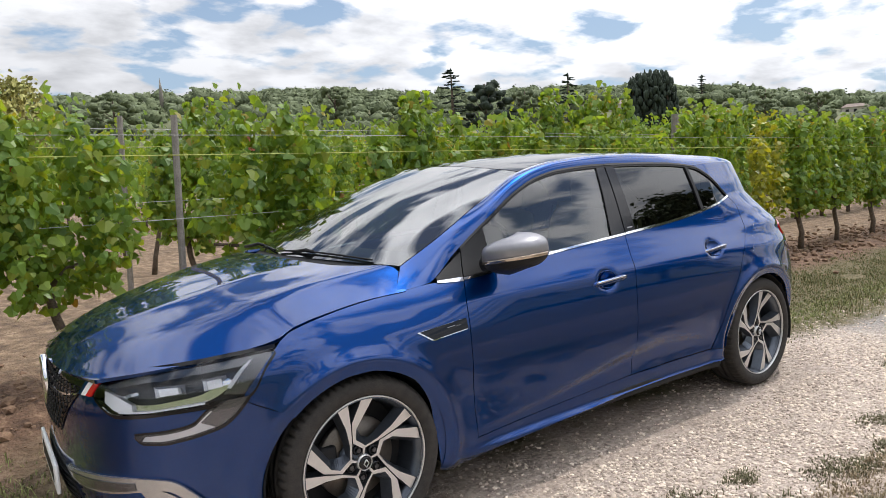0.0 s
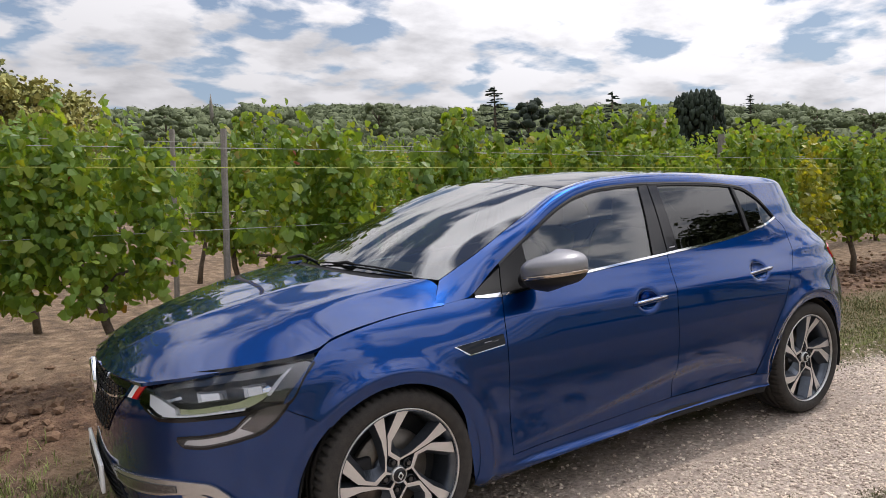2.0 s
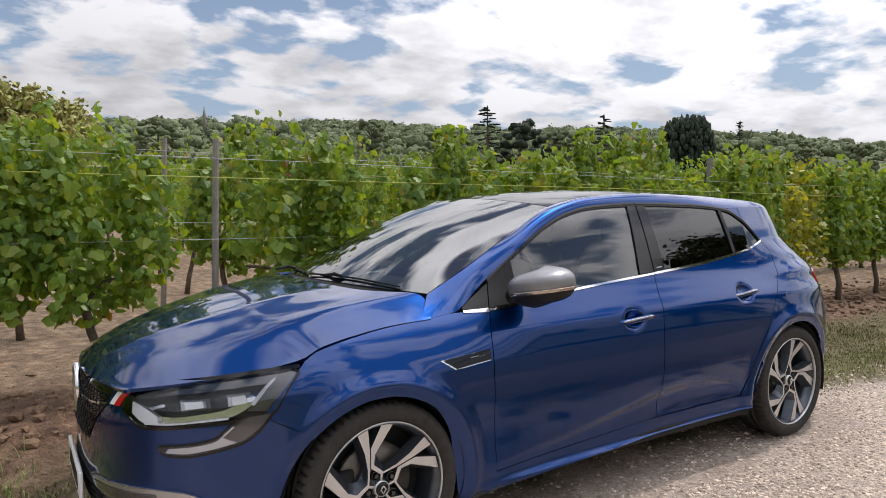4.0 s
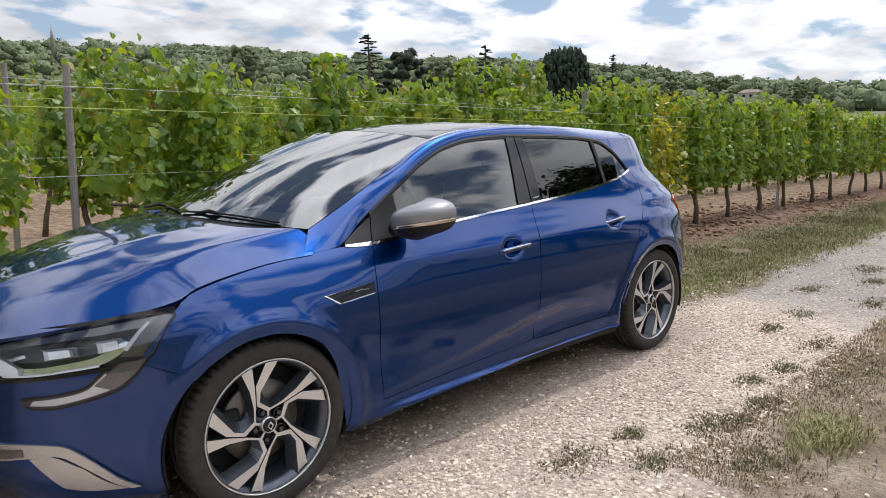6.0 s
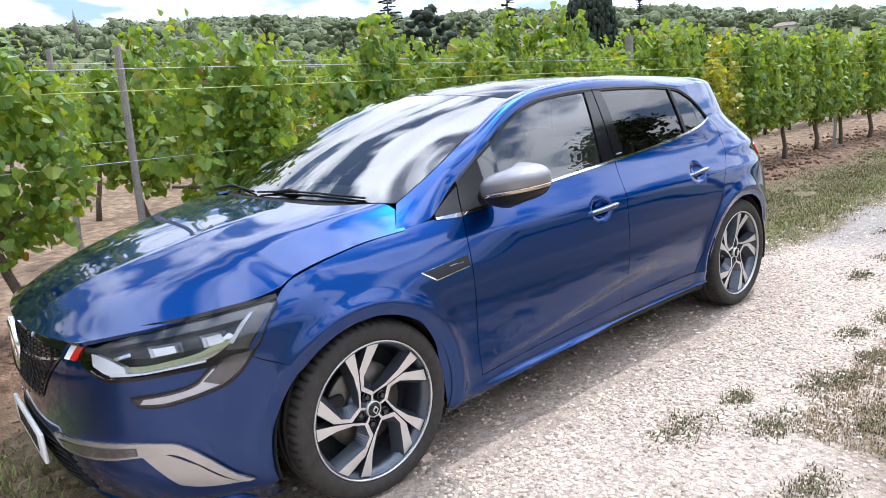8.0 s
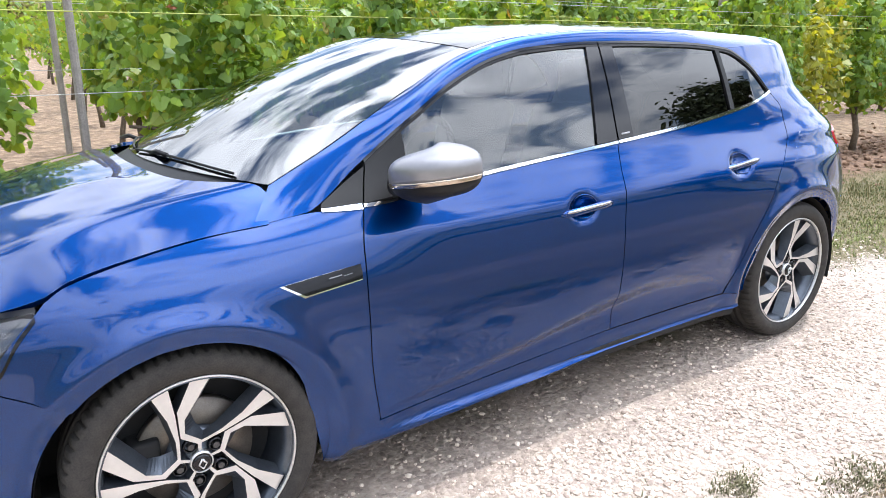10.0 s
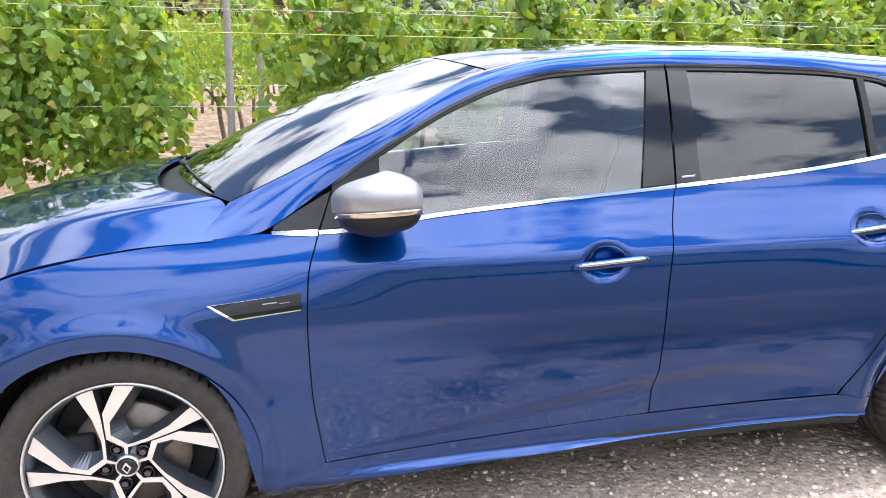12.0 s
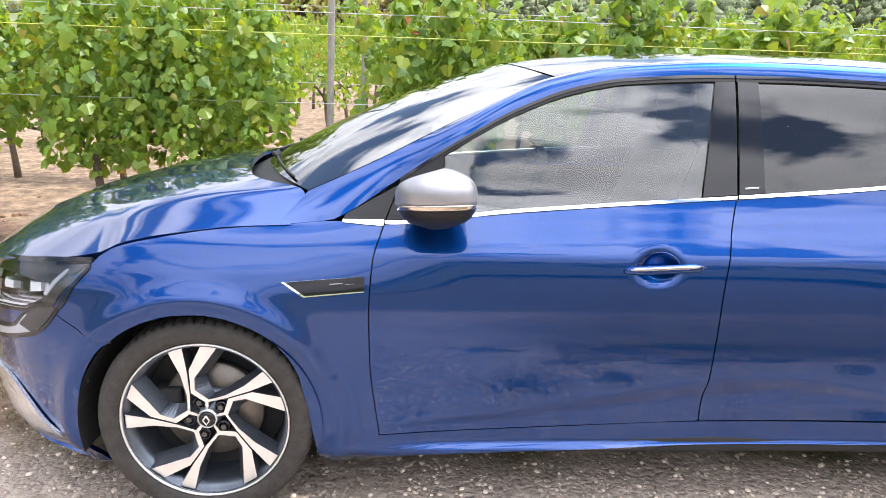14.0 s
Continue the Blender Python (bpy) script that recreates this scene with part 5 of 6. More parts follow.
for row, y in enumerate(ROW_Y):
    x_from, x_to, kinds = (-8.39, 40, dense) if row == 0 else (-7.6, 28, dense) if row == 1 else (-4, 24, thin)
    xs_row = np.arange(x_from, x_to, 1.19)
    if row == 0:
        xs_row = np.r_[np.arange(-8.6, -3.0, 1.03), -2.44, -1.44, -.60, np.linspace(.74, 9.46, 9), np.arange(10.69, 40, 1.24)]
    elif row == 1:
        xs_row = np.r_[np.arange(-7.4, -.4, 1.05), np.arange(.72, 28, 1.17)]
    for k, x0 in enumerate(xs_row):
        x = float(x0) + (place_rng.uniform(-.04, .04))
        src = place_rng.choice(kinds)
        if row == 0 and abs(x - YELLOW_X) < .5 and yellowing.name not in used:
            src = yellowing
        z = float(ground_height(x, y))
        m = Matrix.Translation((x, y + place_rng.uniform(-.04, .04), z)) @ TILT @ Matrix.Diagonal((1.16 if x > 2 else 1, 1.1 if x > 2 else 1, (1.03 if x > 5.5 else 1) * place_rng.uniform(.96, 1.05) * (.93 if row == 0 and 3.8 < x < 6.0 else 1.15 if row == 1 and 5.0 < x < 12 else 1.13 if row > 1 and x > 6 else 1.03 if row else 1.0), 1))
        if row == 0 and -.8 < x < -.4:
            m = m @ Matrix.Rotation(radians(-7), 4, "Y")
        if src.name not in used:
            used.add(src.name)
            src.matrix_basis = m
        else:
            copy_thing(src, m)



# ---- posts and wires
def make_post(x, y, top_z, width, mat, label):
    z = float(ground_height(x, y))
    bm = bmesh.new()
    if mat is M_POST:
        tube(bm, [(0, 0, -.1), (.004, .002, .7), (.0, .0, top_z - z)], width / 2, 10, radii=[width * .52, width * .5, width * .46])
    else:
        box(bm, (-width / 2, -width * .35, -.1), (-width / 2 + .006, width * .35, top_z - z), .001)
        box(bm, (-width / 2 + .006, -width * .35, -.1), (width / 2, -width * .35 + .005, top_z - z), .001)
        box(bm, (-width / 2 + .006, width * .35 - .005, -.1), (width / 2, width * .35, top_z - z), .001)
    me = bpy.data.meshes.new("vine_post")
    bm.to_mesh(me)
    bm.free()
    me.materials.append(mat)
    ob = new("vine_post", me)
    ob.matrix_basis = Matrix.Translation((x, y, z)) @ Matrix.Rotation(radians(2.2), 4, "Y") @ Matrix.Rotation(radians(20), 4, "Z")
    return tagged(ob, label, "post", "vineyard posts")


STEEL_TEXT, WOOD_TEXT = "thin grey galvanised steel vineyard post", "weathered grey wooden vineyard post"
make_post(.03, 1.66, 1.85, .046, M_POST, "slim weathered grey wooden post")
make_post(.08, 3.74, 2.07, .050, M_POST, "slim weathered grey wooden post")
make_post(11.55, 1.72, 1.78, .07, M_STEEL, STEEL_TEXT)
make_post(8.0, 3.46, 2.12, .13, M_POST, WOOD_TEXT)
for x, y, h, wood in ((-6.2, 1.72, 1.9, 0), (5.9, 5.80, 2.1, 0), (16.2, 3.77, 2.0, 1), (13.5, 5.80, 2.1, 0), (20.0, 1.72, 1.7, 0), (3.1, 7.87, 2.2, 1), (26, 1.72, 1.65, 0)):
    make_post(x, y, h, .12 if wood else .055, M_POST if wood else M_STEEL, WOOD_TEXT if wood else STEEL_TEXT)


def make_wire(y, height, mat, label, r=.0035):
    bm = bmesh.new()
    rng = random.Random(int(y * 100 + height * 10))
    pts = [(x, y + rng.uniform(-.015, .015), float(ground_height(x, y)) + height + rng.uniform(-.012, .012)) for x in np.arange(-9, 41, 2.5)]
    tube(bm, pts, r, 5)
    me = bpy.data.meshes.new("trellis_wire")
    bm.to_mesh(me)
    bm.free()
    me.materials.append(mat)
    tagged(new("trellis_wire", me), label, "wire", "trellis wires")


YELLOW_TEXT, GREY_TEXT = "yellow plastic wire strung along the vines", "thin grey wire strung along the vines"
for y, hs in ((1.53, ((1.40, 1),)), (1.60, ((1.53, 0), (.98, 0))), (3.50, ((1.50, 1), (1.02, 0), (1.66, 0))), (5.6, ((1.55, 0), (1.7, 0)))):
    for h, yellow in hs:
        make_wire(y, h, M_WIRE if yellow else M_GREYWIRE, YELLOW_TEXT if yellow else GREY_TEXT, .0032 if yellow else .0022)


# ---- loose gravel, clods and grass
def scatter_stones(name, label, count, spot, size, mat, seed, squash=.6):
    rng = random.Random(seed)
    bm = bmesh.new()
    bmesh.ops.create_icosphere(bm, subdivisions=1, radius=1.0)
    base_v = np.array([q.co for q in bm.verts])
    base_f = np.array([[q.index for q in f.verts] for f in bm.faces])
    bm.free()
    verts, faces = [], []
    nrng = np.random.default_rng(seed)
    for k in range(count):
        x, y = spot(rng)
        r = size[0] + (size[1] - size[0]) * rng.random() ** 2.6
        a = rng.uniform(0, 6.28)
        q = base_v * nrng.uniform(.7, 1.15, (len(base_v), 1)) * (r * rng.uniform(.7, 1.3), r, r * squash)
        q = np.stack([q[:, 0] * math.cos(a) - q[:, 1] * math.sin(a), q[:, 0] * math.sin(a) + q[:, 1] * math.cos(a), q[:, 2]], 1)
        verts.append(q + (x, y, float(ground_height(x, y)) + r * squash * .35))
        faces.append(base_f + k * len(base_v))
    ob = mesh_object(name, np.concatenate(verts), np.concatenate(faces), mat, smooth=False)
    return tagged(ob, label, "stones", kind="stuff")


def track_spot(rng):
    while True:
        x, y = rng.uniform(-1.6, 9) if rng.random() < .75 else rng.uniform(-2, 4), rng.gauss(-1.15, .55)
        if (y < -1.85 and x > 1.3 and rng.random() < .8) or (x > 4.6 + y * .5 and rng.random() < .75):
            continue
        if -2.6 < y < -.1 and not (y > -1.02 + .1 * noise.noise((x * 2.3, 1.0, 0.0)) and -1.1 < x < 3.3 and rng.random() < .82):
            return x, y


def verge_spot(rng):
    return rng.uniform(-8, 16), rng.gauss(1.72, .42)


scatter_stones("loose_gravel", "loose pale gravel stones on the track", 42000, track_spot, (.003, .0125), M_STONE, 5)
scatter_stones("soil_clods", "brown soil clods along the vine row", 4200, verge_spot, (.008, .050), M_CLOD, 6, .7)


def grass_blades(name, label, count, spot, height, seed, mat=None):
    rng = random.Random(seed)
    verts, faces = [], []
    for _ in range(count):
        x, y, k = spot(rng)
        z = float(ground_height(x, y)) - .004
        for _ in range(4):
            h = rng.uniform(*height) * k
            a, lean = rng.uniform(0, 6.28), rng.uniform(.2, 1.1)
            dx, dy = math.cos(a), math.sin(a)
            w = rng.uniform(.0016, .0035)
            ox, oy = x + rng.uniform(-.02, .02), y + rng.uniform(-.02, .02)
            b = len(verts)
            verts += [(ox - dy * w, oy + dx * w, z), (ox + dy * w, oy - dx * w, z),
                      (ox + dx * h * lean * .4 + dy * w * .7, oy + dy * h * lean * .4 - dx * w * .7, z + h * .65), (ox + dx * h * lean * .4 - dy * w * .7, oy + dy * h * lean * .4 + dx * w * .7, z + h * .65),
                      (ox + dx * h * lean, oy + dy * h * lean, z + h * .85)]
            faces += [(b, b + 1, b + 2, b + 3), (b + 3, b + 2, b + 4)]
    ob = mesh_object(name, verts, faces, mat or M_GRASS, smooth=False)
    return tagged(ob, label, "grass", kind="stuff")


def grass_spot(rng):
    while True:
        x, y = rng.uniform(3.2, 16) if rng.random() < .86 else rng.uniform(-6, -.8), rng.gauss(.22, .38)
        if -.62 < y < 1.05 and noise.noise((x * 1.1, y * 2.0, 2.0)) > -.55:
            return x, y, .6 + .9 * max(0, noise.noise((x * .9, y * 1.6, 7)) + .3)


TUFTS = [(1.08, -1.43, .17), (1.80, -1.67, .17), (1.94, -1.74, .12), (2.52, -1.56, .14), (2.84, -1.63, .16), (3.62, -1.23, .14), (4.18, -1.25, .2), (1.46, -1.46, .09), (1.31, -1.67, .15), (2.23, -1.73, .12), (3.45, -1.61, .18), (2.79, -1.90, .3), (3.2, -1.95, .35), (4.9, -1.55, .25), (5.8, -1.3, .2), (1.6, -1.96, .2), (4.3, -1.9, .35), (.95, -1.95, .14), (5.1, -1.0, .2), (6.4, -1.1, .3)]


def tuft_spot(rng):
    x, y, r = rng.choice(TUFTS)
    return x + rng.gauss(0, r * .5), y + rng.gauss(0, r * .28), rng.uniform(.5, 1.0)


grass_blades("verge_grass", "short dry and green verge grass", 20000, grass_spot, (.014, .050), 21)
M_FRESH = material("fresh_grass", (0.29, 0.33, 0.10), 0.7, vary=0.5, scale=30)
M_WEED = material("low_weeds", (0.095, 0.105, 0.040), 0.85, vary=0.5, scale=30, second=(0.17, 0.135, 0.08))
M_STRAW = material("straw_grass", (0.34, 0.30, 0.15), 0.85, vary=0.5, scale=30, second=(0.20, 0.21, 0.08))
M_BROWNWEED = material("brown_weeds", (0.34, 0.255, 0.165), 0.9, vary=0.5, scale=5, second=(0.19, 0.155, 0.075))
M_BRUSH = material("dry_brush", (0.17, 0.115, 0.07), 0.9, vary=0.5, scale=40)
grass_blades("cut_grass", "heap of pale green cut grass by the bumper", 900, lambda rng: (rng.gauss(-1.55, .28), rng.gauss(.42, .26), rng.uniform(.6, 1.3)), (.03, .09), 23, M_FRESH)
grass_blades("verge_green", "green grass patches on the verge", 1500, lambda rng: (rng.choice((4.6, 6.2, 7.8, 9.5)) + rng.gauss(0, .5), rng.gauss(-.18, .14), rng.uniform(.5, 1.0)), (.02, .06), 25, M_FRESH)
grass_blades("dry_prunings", "brown dry prunings heaped under the vines", 1500, lambda rng: (rng.uniform(-4.5, -1.3), rng.gauss(1.38, .13), rng.uniform(.6, 1.3)), (.04, .13), 24, M_BRUSH)
grass_blades("track_grass", "low dark weed tufts on the gravel track", 3600, tuft_spot, (.010, .034), 22, M_WEED)
grass_blades("dry_weeds", "low straw-brown weeds beside the track", 5200, lambda rng: (rng.uniform(1.3, 6.5), -1.72 - abs(rng.gauss(0, .30)), rng.uniform(.4, 1.0)), (.012, .045), 29, M_BROWNWEED)
grass_blades("grass_tuft", "long pale grass tuft at the track edge", 330, lambda rng: (rng.gauss(2.0, .13), rng.gauss(-2.09, .07), rng.uniform(.6, 1.1)), (.04, .10), 28, M_STRAW)


# ---------------------------------------------------------------- the far hill
def clump(rng, verts, faces, at, r, h, leaves=64):
    """A rough crown: a lumpy core under many small tufts that stand off at all angles."""
    base = len(verts)
    rings, sides = 4, 7
    seed = rng.uniform(0, 99)
    swell = lambda d: 1 + .45 * noise.noise(d * 1.9 + Vector((seed, 0, 0))) + .22 * noise.noise(d * 5 + Vector((seed, 3, 0)))
    for i in range(rings + 1):
        e = math.pi * i / rings
        for k in range(sides):
            a = 2 * math.pi * k / sides + .3 * i
            d = Vector((math.sin(e) * math.cos(a), math.sin(e) * math.sin(a), math.cos(e)))
            q = .76 * swell(d)
            verts.append((at[0] + d.x * r * q, at[1] + d.y * r * q, at[2] + (d.z * .5 + .5) * h * q))
    for i in range(rings):
        for k in range(sides):
            a, b = base + i * sides + k, base + i * sides + (k + 1) % sides
            faces.append((a, a + sides, b + sides, b))
    for _ in range(leaves):
        u, a = rng.uniform(-.5, 1), rng.uniform(0, 6.283)
        w = math.sqrt(1 - u * u)
        d = Vector((w * math.cos(a), w * math.sin(a), u))
        q = swell(d) * rng.uniform(.64, .79)
        p = Vector((at[0] + d.x * r * q, at[1] + d.y * r * q, at[2] + (d.z * .5 + .5) * h * q))
        n = (d + Vector((rng.uniform(-.8, .8), rng.uniform(-.8, .8), rng.uniform(-.4, .9)))).normalized()
        t = n.orthogonal().normalized() * (r * rng.uniform(.10, .18))
        t = Matrix.Rotation(rng.uniform(0, 6.28), 3, n) @ t
        b = n.cross(t) * rng.uniform(.5, 1.1)
        k = len(verts)
        verts.extend((tuple(p + t), tuple(p + b * .8), tuple(p - t * .9), tuple(p - b)))
        faces.append((k, k + 1, k + 2, k + 3))


def far_spot(az, dist):
    a = math.radians(az)
    return math.sin(a) * dist - 1.0, math.cos(a) * dist - 2.9


# the skyline's height in degrees over the compass, from the vines' end to the right; assumed past 130, out of view
SKYLINE = [(-60, 9.5), (-20, 10.5), (-3, 9.6), (3, 8.3), (7, 8.0), (16, 8.35), (26, 8.4), (34, 7.8), (40, 7.6), (47, 7.3), (54, 6.7), (58, 6.3), (63, 5.5), (69, 4.6), (74, 4.1), (90, 3.6), (130, 3.2), (150, 5.0), (180, 9.0), (250, 10.0), (310, 9.5)]


def hill_z(a, d):
    """The hillside's height at a compass angle and a distance."""
    top = math.tan(math.radians(float(sp(a, SKYLINE)) - 1.05))
    low = math.tan(math.radians(.9))
    q = float(np.clip((d - 90) / 270, 0, 1))
    return 1.33 + d * (low + (top - low) * q * q * (3 - 2 * q)) - (1.6 if d < 100 else 0) - max(0, d - 360) * .1


def make_hill(name, az0, az1, count, seed):
    az = np.linspace(az0, az1, 120)
    ds = np.array([60, 90, 130, 180, 240, 300, 360, 420, 520])
    verts, faces = [], []
    for a in az:
        for d in ds:
            verts.append((*far_spot(a, d), hill_z(a, d)))
    n = len(ds)
    for i in range(len(az) - 1):
        for j in range(n - 1):
            faces.append((i * n + j, i * n + j + 1, (i + 1) * n + j + 1, (i + 1) * n + j))
    ob = mesh_object(name, verts, faces, M_HILL)
    tagged(ob, "green wooded hillside around the vineyard", "hill", kind="structure")
    rng = random.Random(seed)
    tv, tf = [], []
    for _ in range(count):
        a, k = rng.uniform(az0 + 15, az1 - 15), rng.random() ** .5
        d = 170 + 205 * k
        if 47.0 < a < 52 and d < 290:
            continue
        if 57 < a < 75 and d < 290 and noise.noise((a * .35, d * .02, 1)) > .22:
            continue
        r = rng.uniform(1.8, 5.2)
        clump(rng, tv, tf, (*far_spot(a, d), hill_z(a, d) - .8), r, r * rng.uniform(1.2, 1.75))
    woods = mesh_object("woods", tv, tf, M_WOODS)
    tagged(woods, "dark green woods covering the far hillside", "trees", kind="stuff")


make_hill("hillside", -60, 130, 3600, 11)
# out of view: an assumed slope, raised as a dark band for the doors to mirror
make_hill("hillside_behind", 120, 310, 600, 12)


# ---- single trees and houses on the hill
def lumpy_crown(rng, spots, leaves):
    verts, faces = [], []
    for x, y, z, r, h in spots:
        clump(rng, verts, faces, (x, y, z), r, h, leaves)
    return verts, faces


def make_tree(name, label, az, dist, top_el, kind_, seed, width=1.0, mat=None):
    rng = random.Random(seed)
    x, y = far_spot(az, dist)
    z0 = hill_z(az, dist) - .5
    top_ = 1.33 + dist * math.tan(math.radians(top_el))
    h = top_ - z0
    tree = thing(name, label, "tree", (x, y, z0))
    bm = bmesh.new()
    tube(bm, [(0, 0, 0), (.1, .05, h * .4), (0, 0, h * .93)], .3, 8, radii=[h * .03, h * .022, h * .006])
    limbs, spots = [], []
    if kind_ == "cedar":
        for k in range(13):
            t = .16 + .78 * k / 12
            for _ in range(5):
                a = rng.uniform(0, 6.28)
                reach = h * .27 * width * (1.06 - t) ** .7 * rng.uniform(.55, 1.2)
                z = h * (t + rng.uniform(-.025, .025))
                tip = (math.cos(a) * reach, math.sin(a) * reach, z - reach * rng.uniform(-.10, .16))
                limbs.append(((0, 0, z), tip))
                for q in (.35, .6, .8, 1.0):
                    spots.append((tip[0] * q + rng.gauss(0, h * .008), tip[1] * q + rng.gauss(0, h * .008), z + (tip[2] - z) * q - h * .006, h * rng.uniform(.018, .036), h * rng.uniform(.014, .026)))
        spots.append((0, 0, h * .90, h * .016, h * .10))
    elif kind_ == "column":
        for _ in range(240):
            a, q, t = rng.uniform(0, 6.28), rng.random() ** .5, rng.random()
            reach = h * .17 * width * (1.02 - t ** 3.2) ** .7
            p = (math.cos(a) * reach * q, math.sin(a) * reach * q, h * (.03 + .88 * t))
            limbs.append(((0, 0, p[2] * .9), p))
            spots.append((p[0], p[1], p[2] - h * .03, h * rng.uniform(.022, .042), h * rng.uniform(.08, .16)))
    else:
        for _ in range(60):
            a, q, t = rng.uniform(0, 6.28), rng.random() ** .5, rng.uniform(.0, 1)
            reach = h * .36 * width * math.sin(math.pi * (.12 + .80 * t)) ** .7
            p = (math.cos(a) * reach * q, math.sin(a) * reach * q, h * (.22 + .70 * t))
            limbs.append(((0, 0, p[2] * .7), p))
            spots.append((p[0], p[1], p[2] - h * .05, h * rng.uniform(.06, .11), h * rng.uniform(.09, .15)))
    for a, b in limbs[:24]:
        tube(bm, [a, b], h * .006, 5, radii=[h * .008, h * .003])
    part("trunk", bm, M_BARK, tree)
    v, f = lumpy_crown(rng, spots, 14 if kind_ == "cedar" else 26)
    mesh_object("crown", v, f, mat or M_CONIFER, tree, "uneven dark green crown")
    return tree


make_tree("cedar_tree", "tall tiered dark cedar on the hillside", 36.9, 165, 9.25, "cedar", 1)
make_tree("cedar_tree", "smaller tiered dark cedar on the hillside", 46.6, 165, 8.15, "cedar", 2)
make_tree("round_tree", "round dark broadleaf tree above the vines", 39.7, 165, 8.1, "round", 3)
make_tree("round_tree", "small reddish-green tree beside the house", 56.9, 150, 5.6, "round", 4, .9, M_WOODS)
make_tree("pine_tree", "slim dark pine on the skyline", 57.0, 200, 7.0, "cedar", 5, .55)
for k, (a, e) in enumerate([(51.75, 7.35), (52.2, 7.65), (52.65, 7.75), (53.1, 7.8), (53.55, 7.78), (54.0, 7.7), (54.4, 7.45)]):
    make_tree("dark_cypress", "dense near-black cypress in a clipped group", a, 150 + (k % 2) * 3, e, "column", 20 + k, .95)
for k, (a, e, d) in enumerate([(61.5, 5.6, 210), (65.0, 4.9, 190), (70.5, 4.2, 200), (33.0, 7.6, 190), (43.0, 7.2, 180), (10.0, 8.3, 210), (27.0, 8.3, 220), (-1.0, 9.9, 150), (-3.5, 10.2, 150), (-6.0, 10.0, 140)]):
    make_tree("broadleaf_tree", "leafy green broadleaf tree on the hillside", a, d, e, "round", 40 + k, 1.1, M_WOODS)


def make_house(az, base_el, wide, deep, wall_h, roof_h, turn, label):
    dist = min(range(110, 360, 2), key=lambda d: abs(math.degrees(math.atan2(hill_z(az, d) - 1.33, d)) - base_el))
    x, y = far_spot(az, dist)
    z = hill_z(az, dist)
    house = thing("house", label, "house", (x, y, z))
    house.rotation_euler = (0, 0, radians(turn))
    bm = bmesh.new()
    box(bm, (-wide / 2, -deep / 2, -6), (wide / 2, deep / 2, wall_h), .02)
    part("wall", bm, M_WALL, house, smooth=False)
    o = .5
    v = [(-wide / 2 - o, -deep / 2 - o, wall_h), (wide / 2 + o, -deep / 2 - o, wall_h), (wide / 2 + o, deep / 2 + o, wall_h), (-wide / 2 - o, deep / 2 + o, wall_h), (-wide / 2 + deep * .35, 0, wall_h + roof_h), (wide / 2 - deep * .35, 0, wall_h + roof_h)]
    mesh_object("roof", v, [(0, 1, 5, 4), (1, 2, 5), (2, 3, 4, 5), (3, 0, 4), (3, 2, 1, 0)], M_ROOF, house, "brown tiled hipped roof", smooth=False)
    for k in range(3):
        bm = bmesh.new()
        wx = (k - 1) * wide * .3
        box(bm, (wx - .5, -deep / 2 - .06, wall_h - 2.0), (wx + .5, -deep / 2 + .02, wall_h - .7), .02)
        part("window", bm, M_DARK, house, smooth=False)


make_house(49.9, 4.75, 16, 9, 1.6, 2.0, -48, "low house with a brown hipped roof behind vines")
make_house(41.2, 6.2, 8, 6, 2.2, 1.5, -40, "pale house half hidden by trees")
make_house(63.9, 4.3, 8, 6, 1.8, 1.5, -62, "pale farmhouse with a brown roof")
make_house(67.3, 3.1, 8, 5, 1.4, 1.3, -60, "pale house with a clay tile roof")
make_house(73.0, 2.9, 8, 5, 1.4, 1.3, -66, "pale distant house below the woods")
spire_at = far_spot(13.5, 300)
steeple = thing("church_spire", "thin grey church spire above the treeline", "spire", (*spire_at, hill_z(13.5, 300)))
bm = bmesh.new()
tube(bm, [(0, 0, 0), (0, 0, 9), (0, 0, 1.33 + 300 * math.tan(radians(8.95)) - hill_z(13.5, 300))], 1, 8, radii=[.9, .7, .04])
part("spire", bm, M_POST, steeple)
# the tree across the track that the side glass mirrors
def make_leafy_tree(x, y, h, seed, mat=None, low=.28, wide=.42, text="large leafy broadleaf tree beyond the track", leaf=(.20, .36), per=34):
    rng = random.Random(seed)
    tree = thing("roadside_tree", text, "tree", (x, y, float(ground_height(x, y))))
    bm = bmesh.new()
    tube(bm, [(0, 0, -.2), (.1, .05, h * .35), (0, .1, h * .8)], .3, 9, radii=[.32, .24, .08])
    verts, faces, spots = [], [], []
    for _ in range(46):
        a, q, t = rng.uniform(0, 6.28), rng.random() ** .5, rng.random()
        reach = h * wide * math.sin(math.pi * (.15 + .75 * t)) ** .7
        c = Vector((math.cos(a) * reach * q, math.sin(a) * reach * q, h * (low + (.94 - low) * t)))
        tube(bm, [(0, 0, c.z * .6), tuple(c)], .05, 5, radii=[.07, .02])
        for _ in range(per):
            p = c + Vector((rng.gauss(0, .55), rng.gauss(0, .55), rng.gauss(0, .42)))
            spots.append((tuple(p), (rng.uniform(-1, 1), rng.uniform(-1, 1), rng.uniform(0, 1.2))))
    part("trunk", bm, M_BARK, tree)
    add_leaves(verts, faces, spots, rng, leaf)
    crown = mesh_object("crown", verts, faces, mat or M_WOODS, tree, "loose leafy crown", smooth=False)
    crown["kind"] = "stuff"


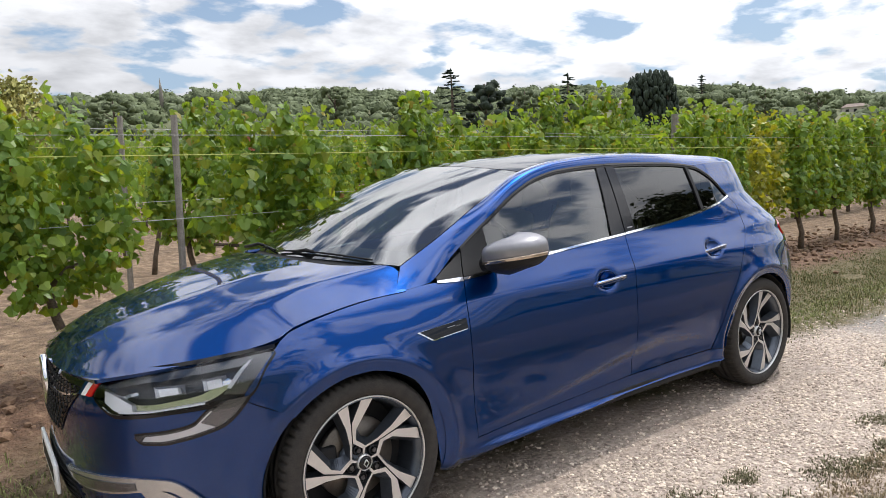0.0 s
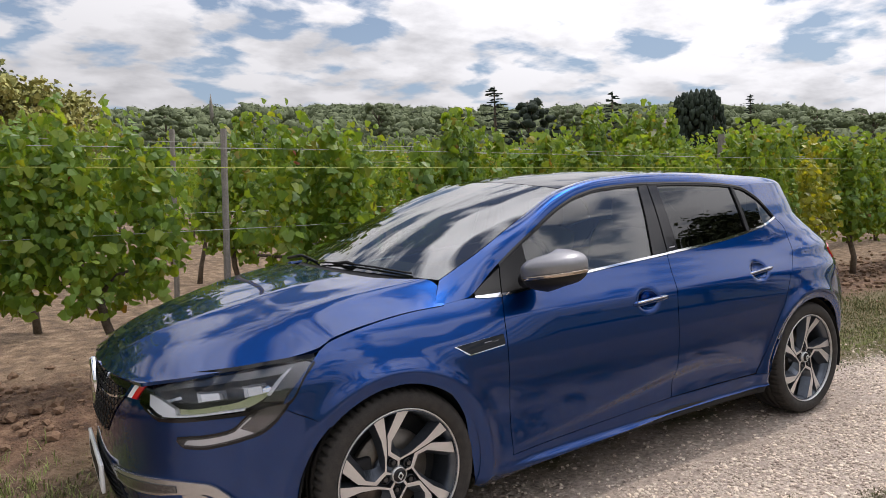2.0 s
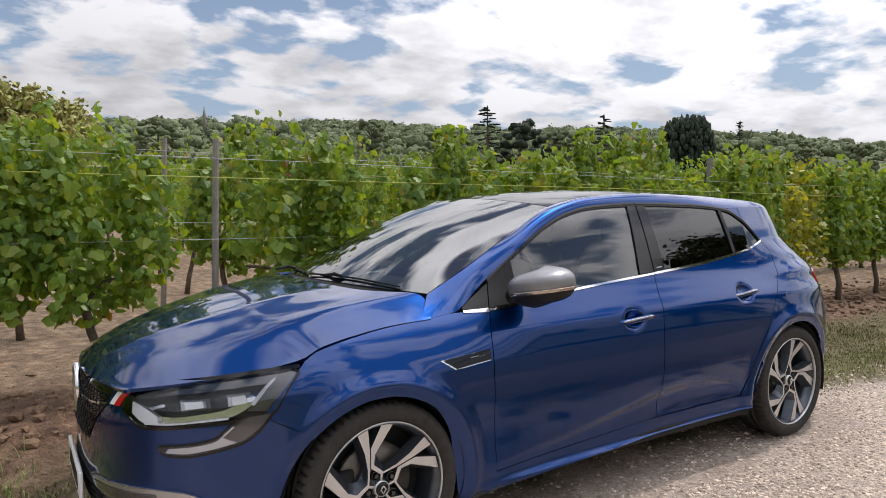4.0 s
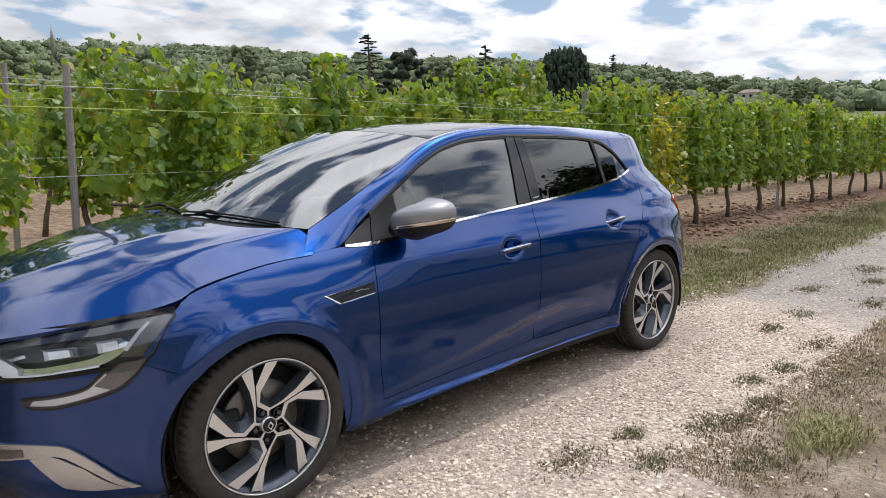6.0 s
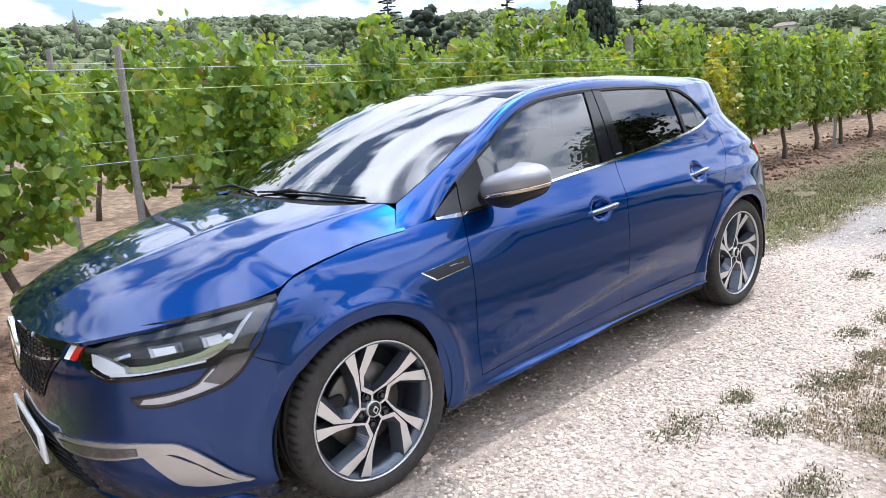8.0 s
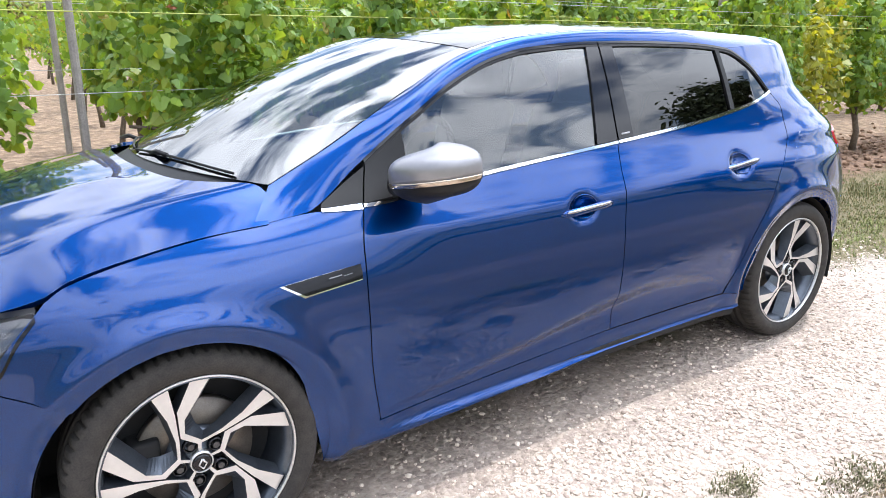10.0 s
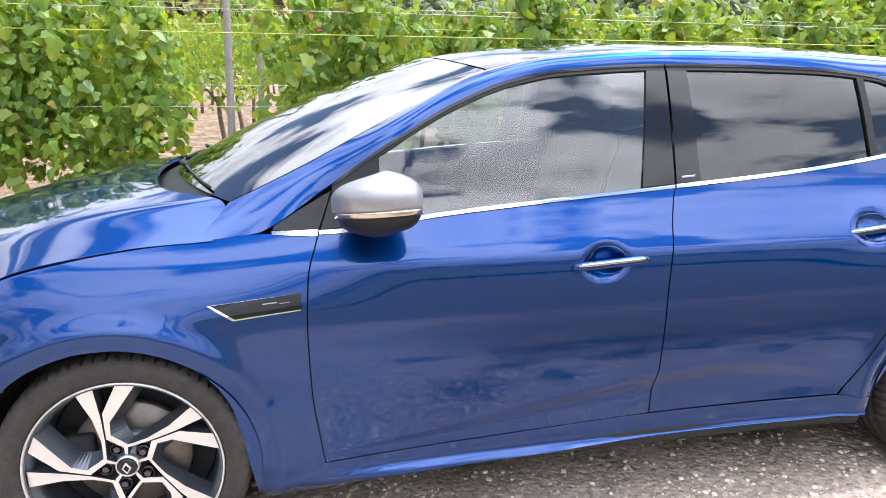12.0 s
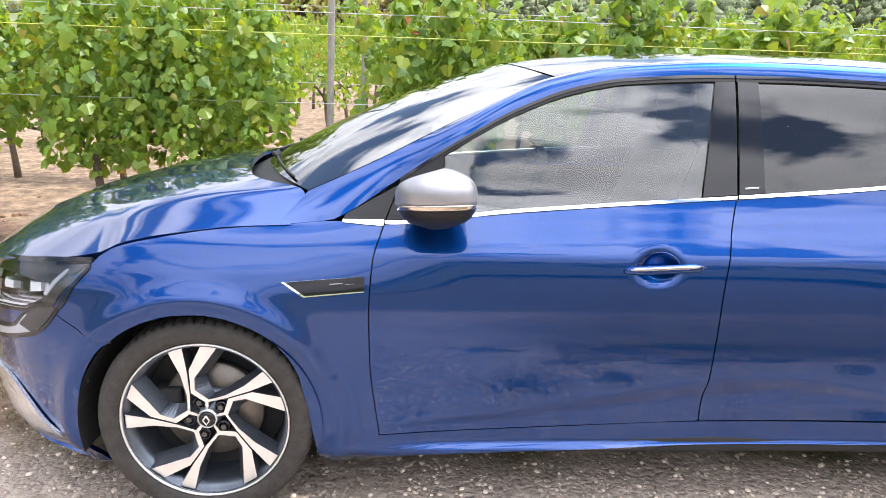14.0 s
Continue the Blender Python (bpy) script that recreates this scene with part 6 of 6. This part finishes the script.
make_leafy_tree(26.5, -15.2, 12.3, 5, low=.42, wide=.20, leaf=(.10, .20), per=90)
make_leafy_tree(36, -27, 10.0, 6, low=.30, wide=.26)

# scrubby thicket at the vineyard's end
M_THICKET = material("olive_thicket", (0.42, 0.38, 0.13), 0.9, vary=0.45, scale=0.5, second=(0.26, 0.28, 0.09))
for k, (az, dist, el) in enumerate([(-24, 64, 10.8), (-19.5, 62, 10.8), (-15, 60, 10.8), (-11, 58, 10.7), (-7.6, 58, 10.6), (-4.6, 58, 10.5), (-1.5, 60, 10.1), (1.2, 62, 9.4), (3.2, 64, 8.8)]):
    x, y = far_spot(az, dist)
    make_leafy_tree(x, y, 1.33 + dist * math.tan(math.radians(el)) - float(ground_height(x, y)), 60 + k, M_THICKET, .06, .30, "olive-brown scrubby tree in the thicket", (.16, .30), 60)
x, y = far_spot(-2.4, 74)
make_leafy_tree(x, y, 1.33 + 74 * math.tan(math.radians(11.6)) - float(ground_height(x, y)), 77, None, .3, .26, "dark round tree above the thicket", (.18, .34), 60)


def make_bare_shrub(az, dist, height, seed):
    """A leafless shrub: forked twigs that thin out upwards."""
    rng = random.Random(seed)
    x, y = far_spot(az, dist)
    top_at = 1.33 + dist * math.tan(math.radians(height))
    bm = bmesh.new()

    def fork(p, d, length, r, depth):
        q = p + d * length
        tube(bm, [tuple(p), tuple((p + q) / 2 + Vector((rng.gauss(0, .04), 0, rng.gauss(0, .04)))), tuple(q)], r, 5, radii=[r, r * .8, r * .6])
        if depth:
            for _ in range(3):
                fork(q, (d + Vector((rng.gauss(0, .5), rng.gauss(0, .5), rng.uniform(-.1, .4)))).normalized(), length * rng.uniform(.55, .85), r * .6, depth - 1)

    base = float(ground_height(x, y))
    fork(Vector((0, 0, -.1)), Vector((.05, 0, 1)), (top_at - base) * .30, .05, 3)
    me = bpy.data.meshes.new("bare_shrub")
    bm.to_mesh(me)
    bm.free()
    me.materials.append(M_BARK)
    ob = new("bare_shrub", me)
    ob.location = (x, y, base)
    tagged(ob, "grey leafless shrub standing beside the thicket", "shrub")


make_bare_shrub(4.8, 58, 9.4, 3)
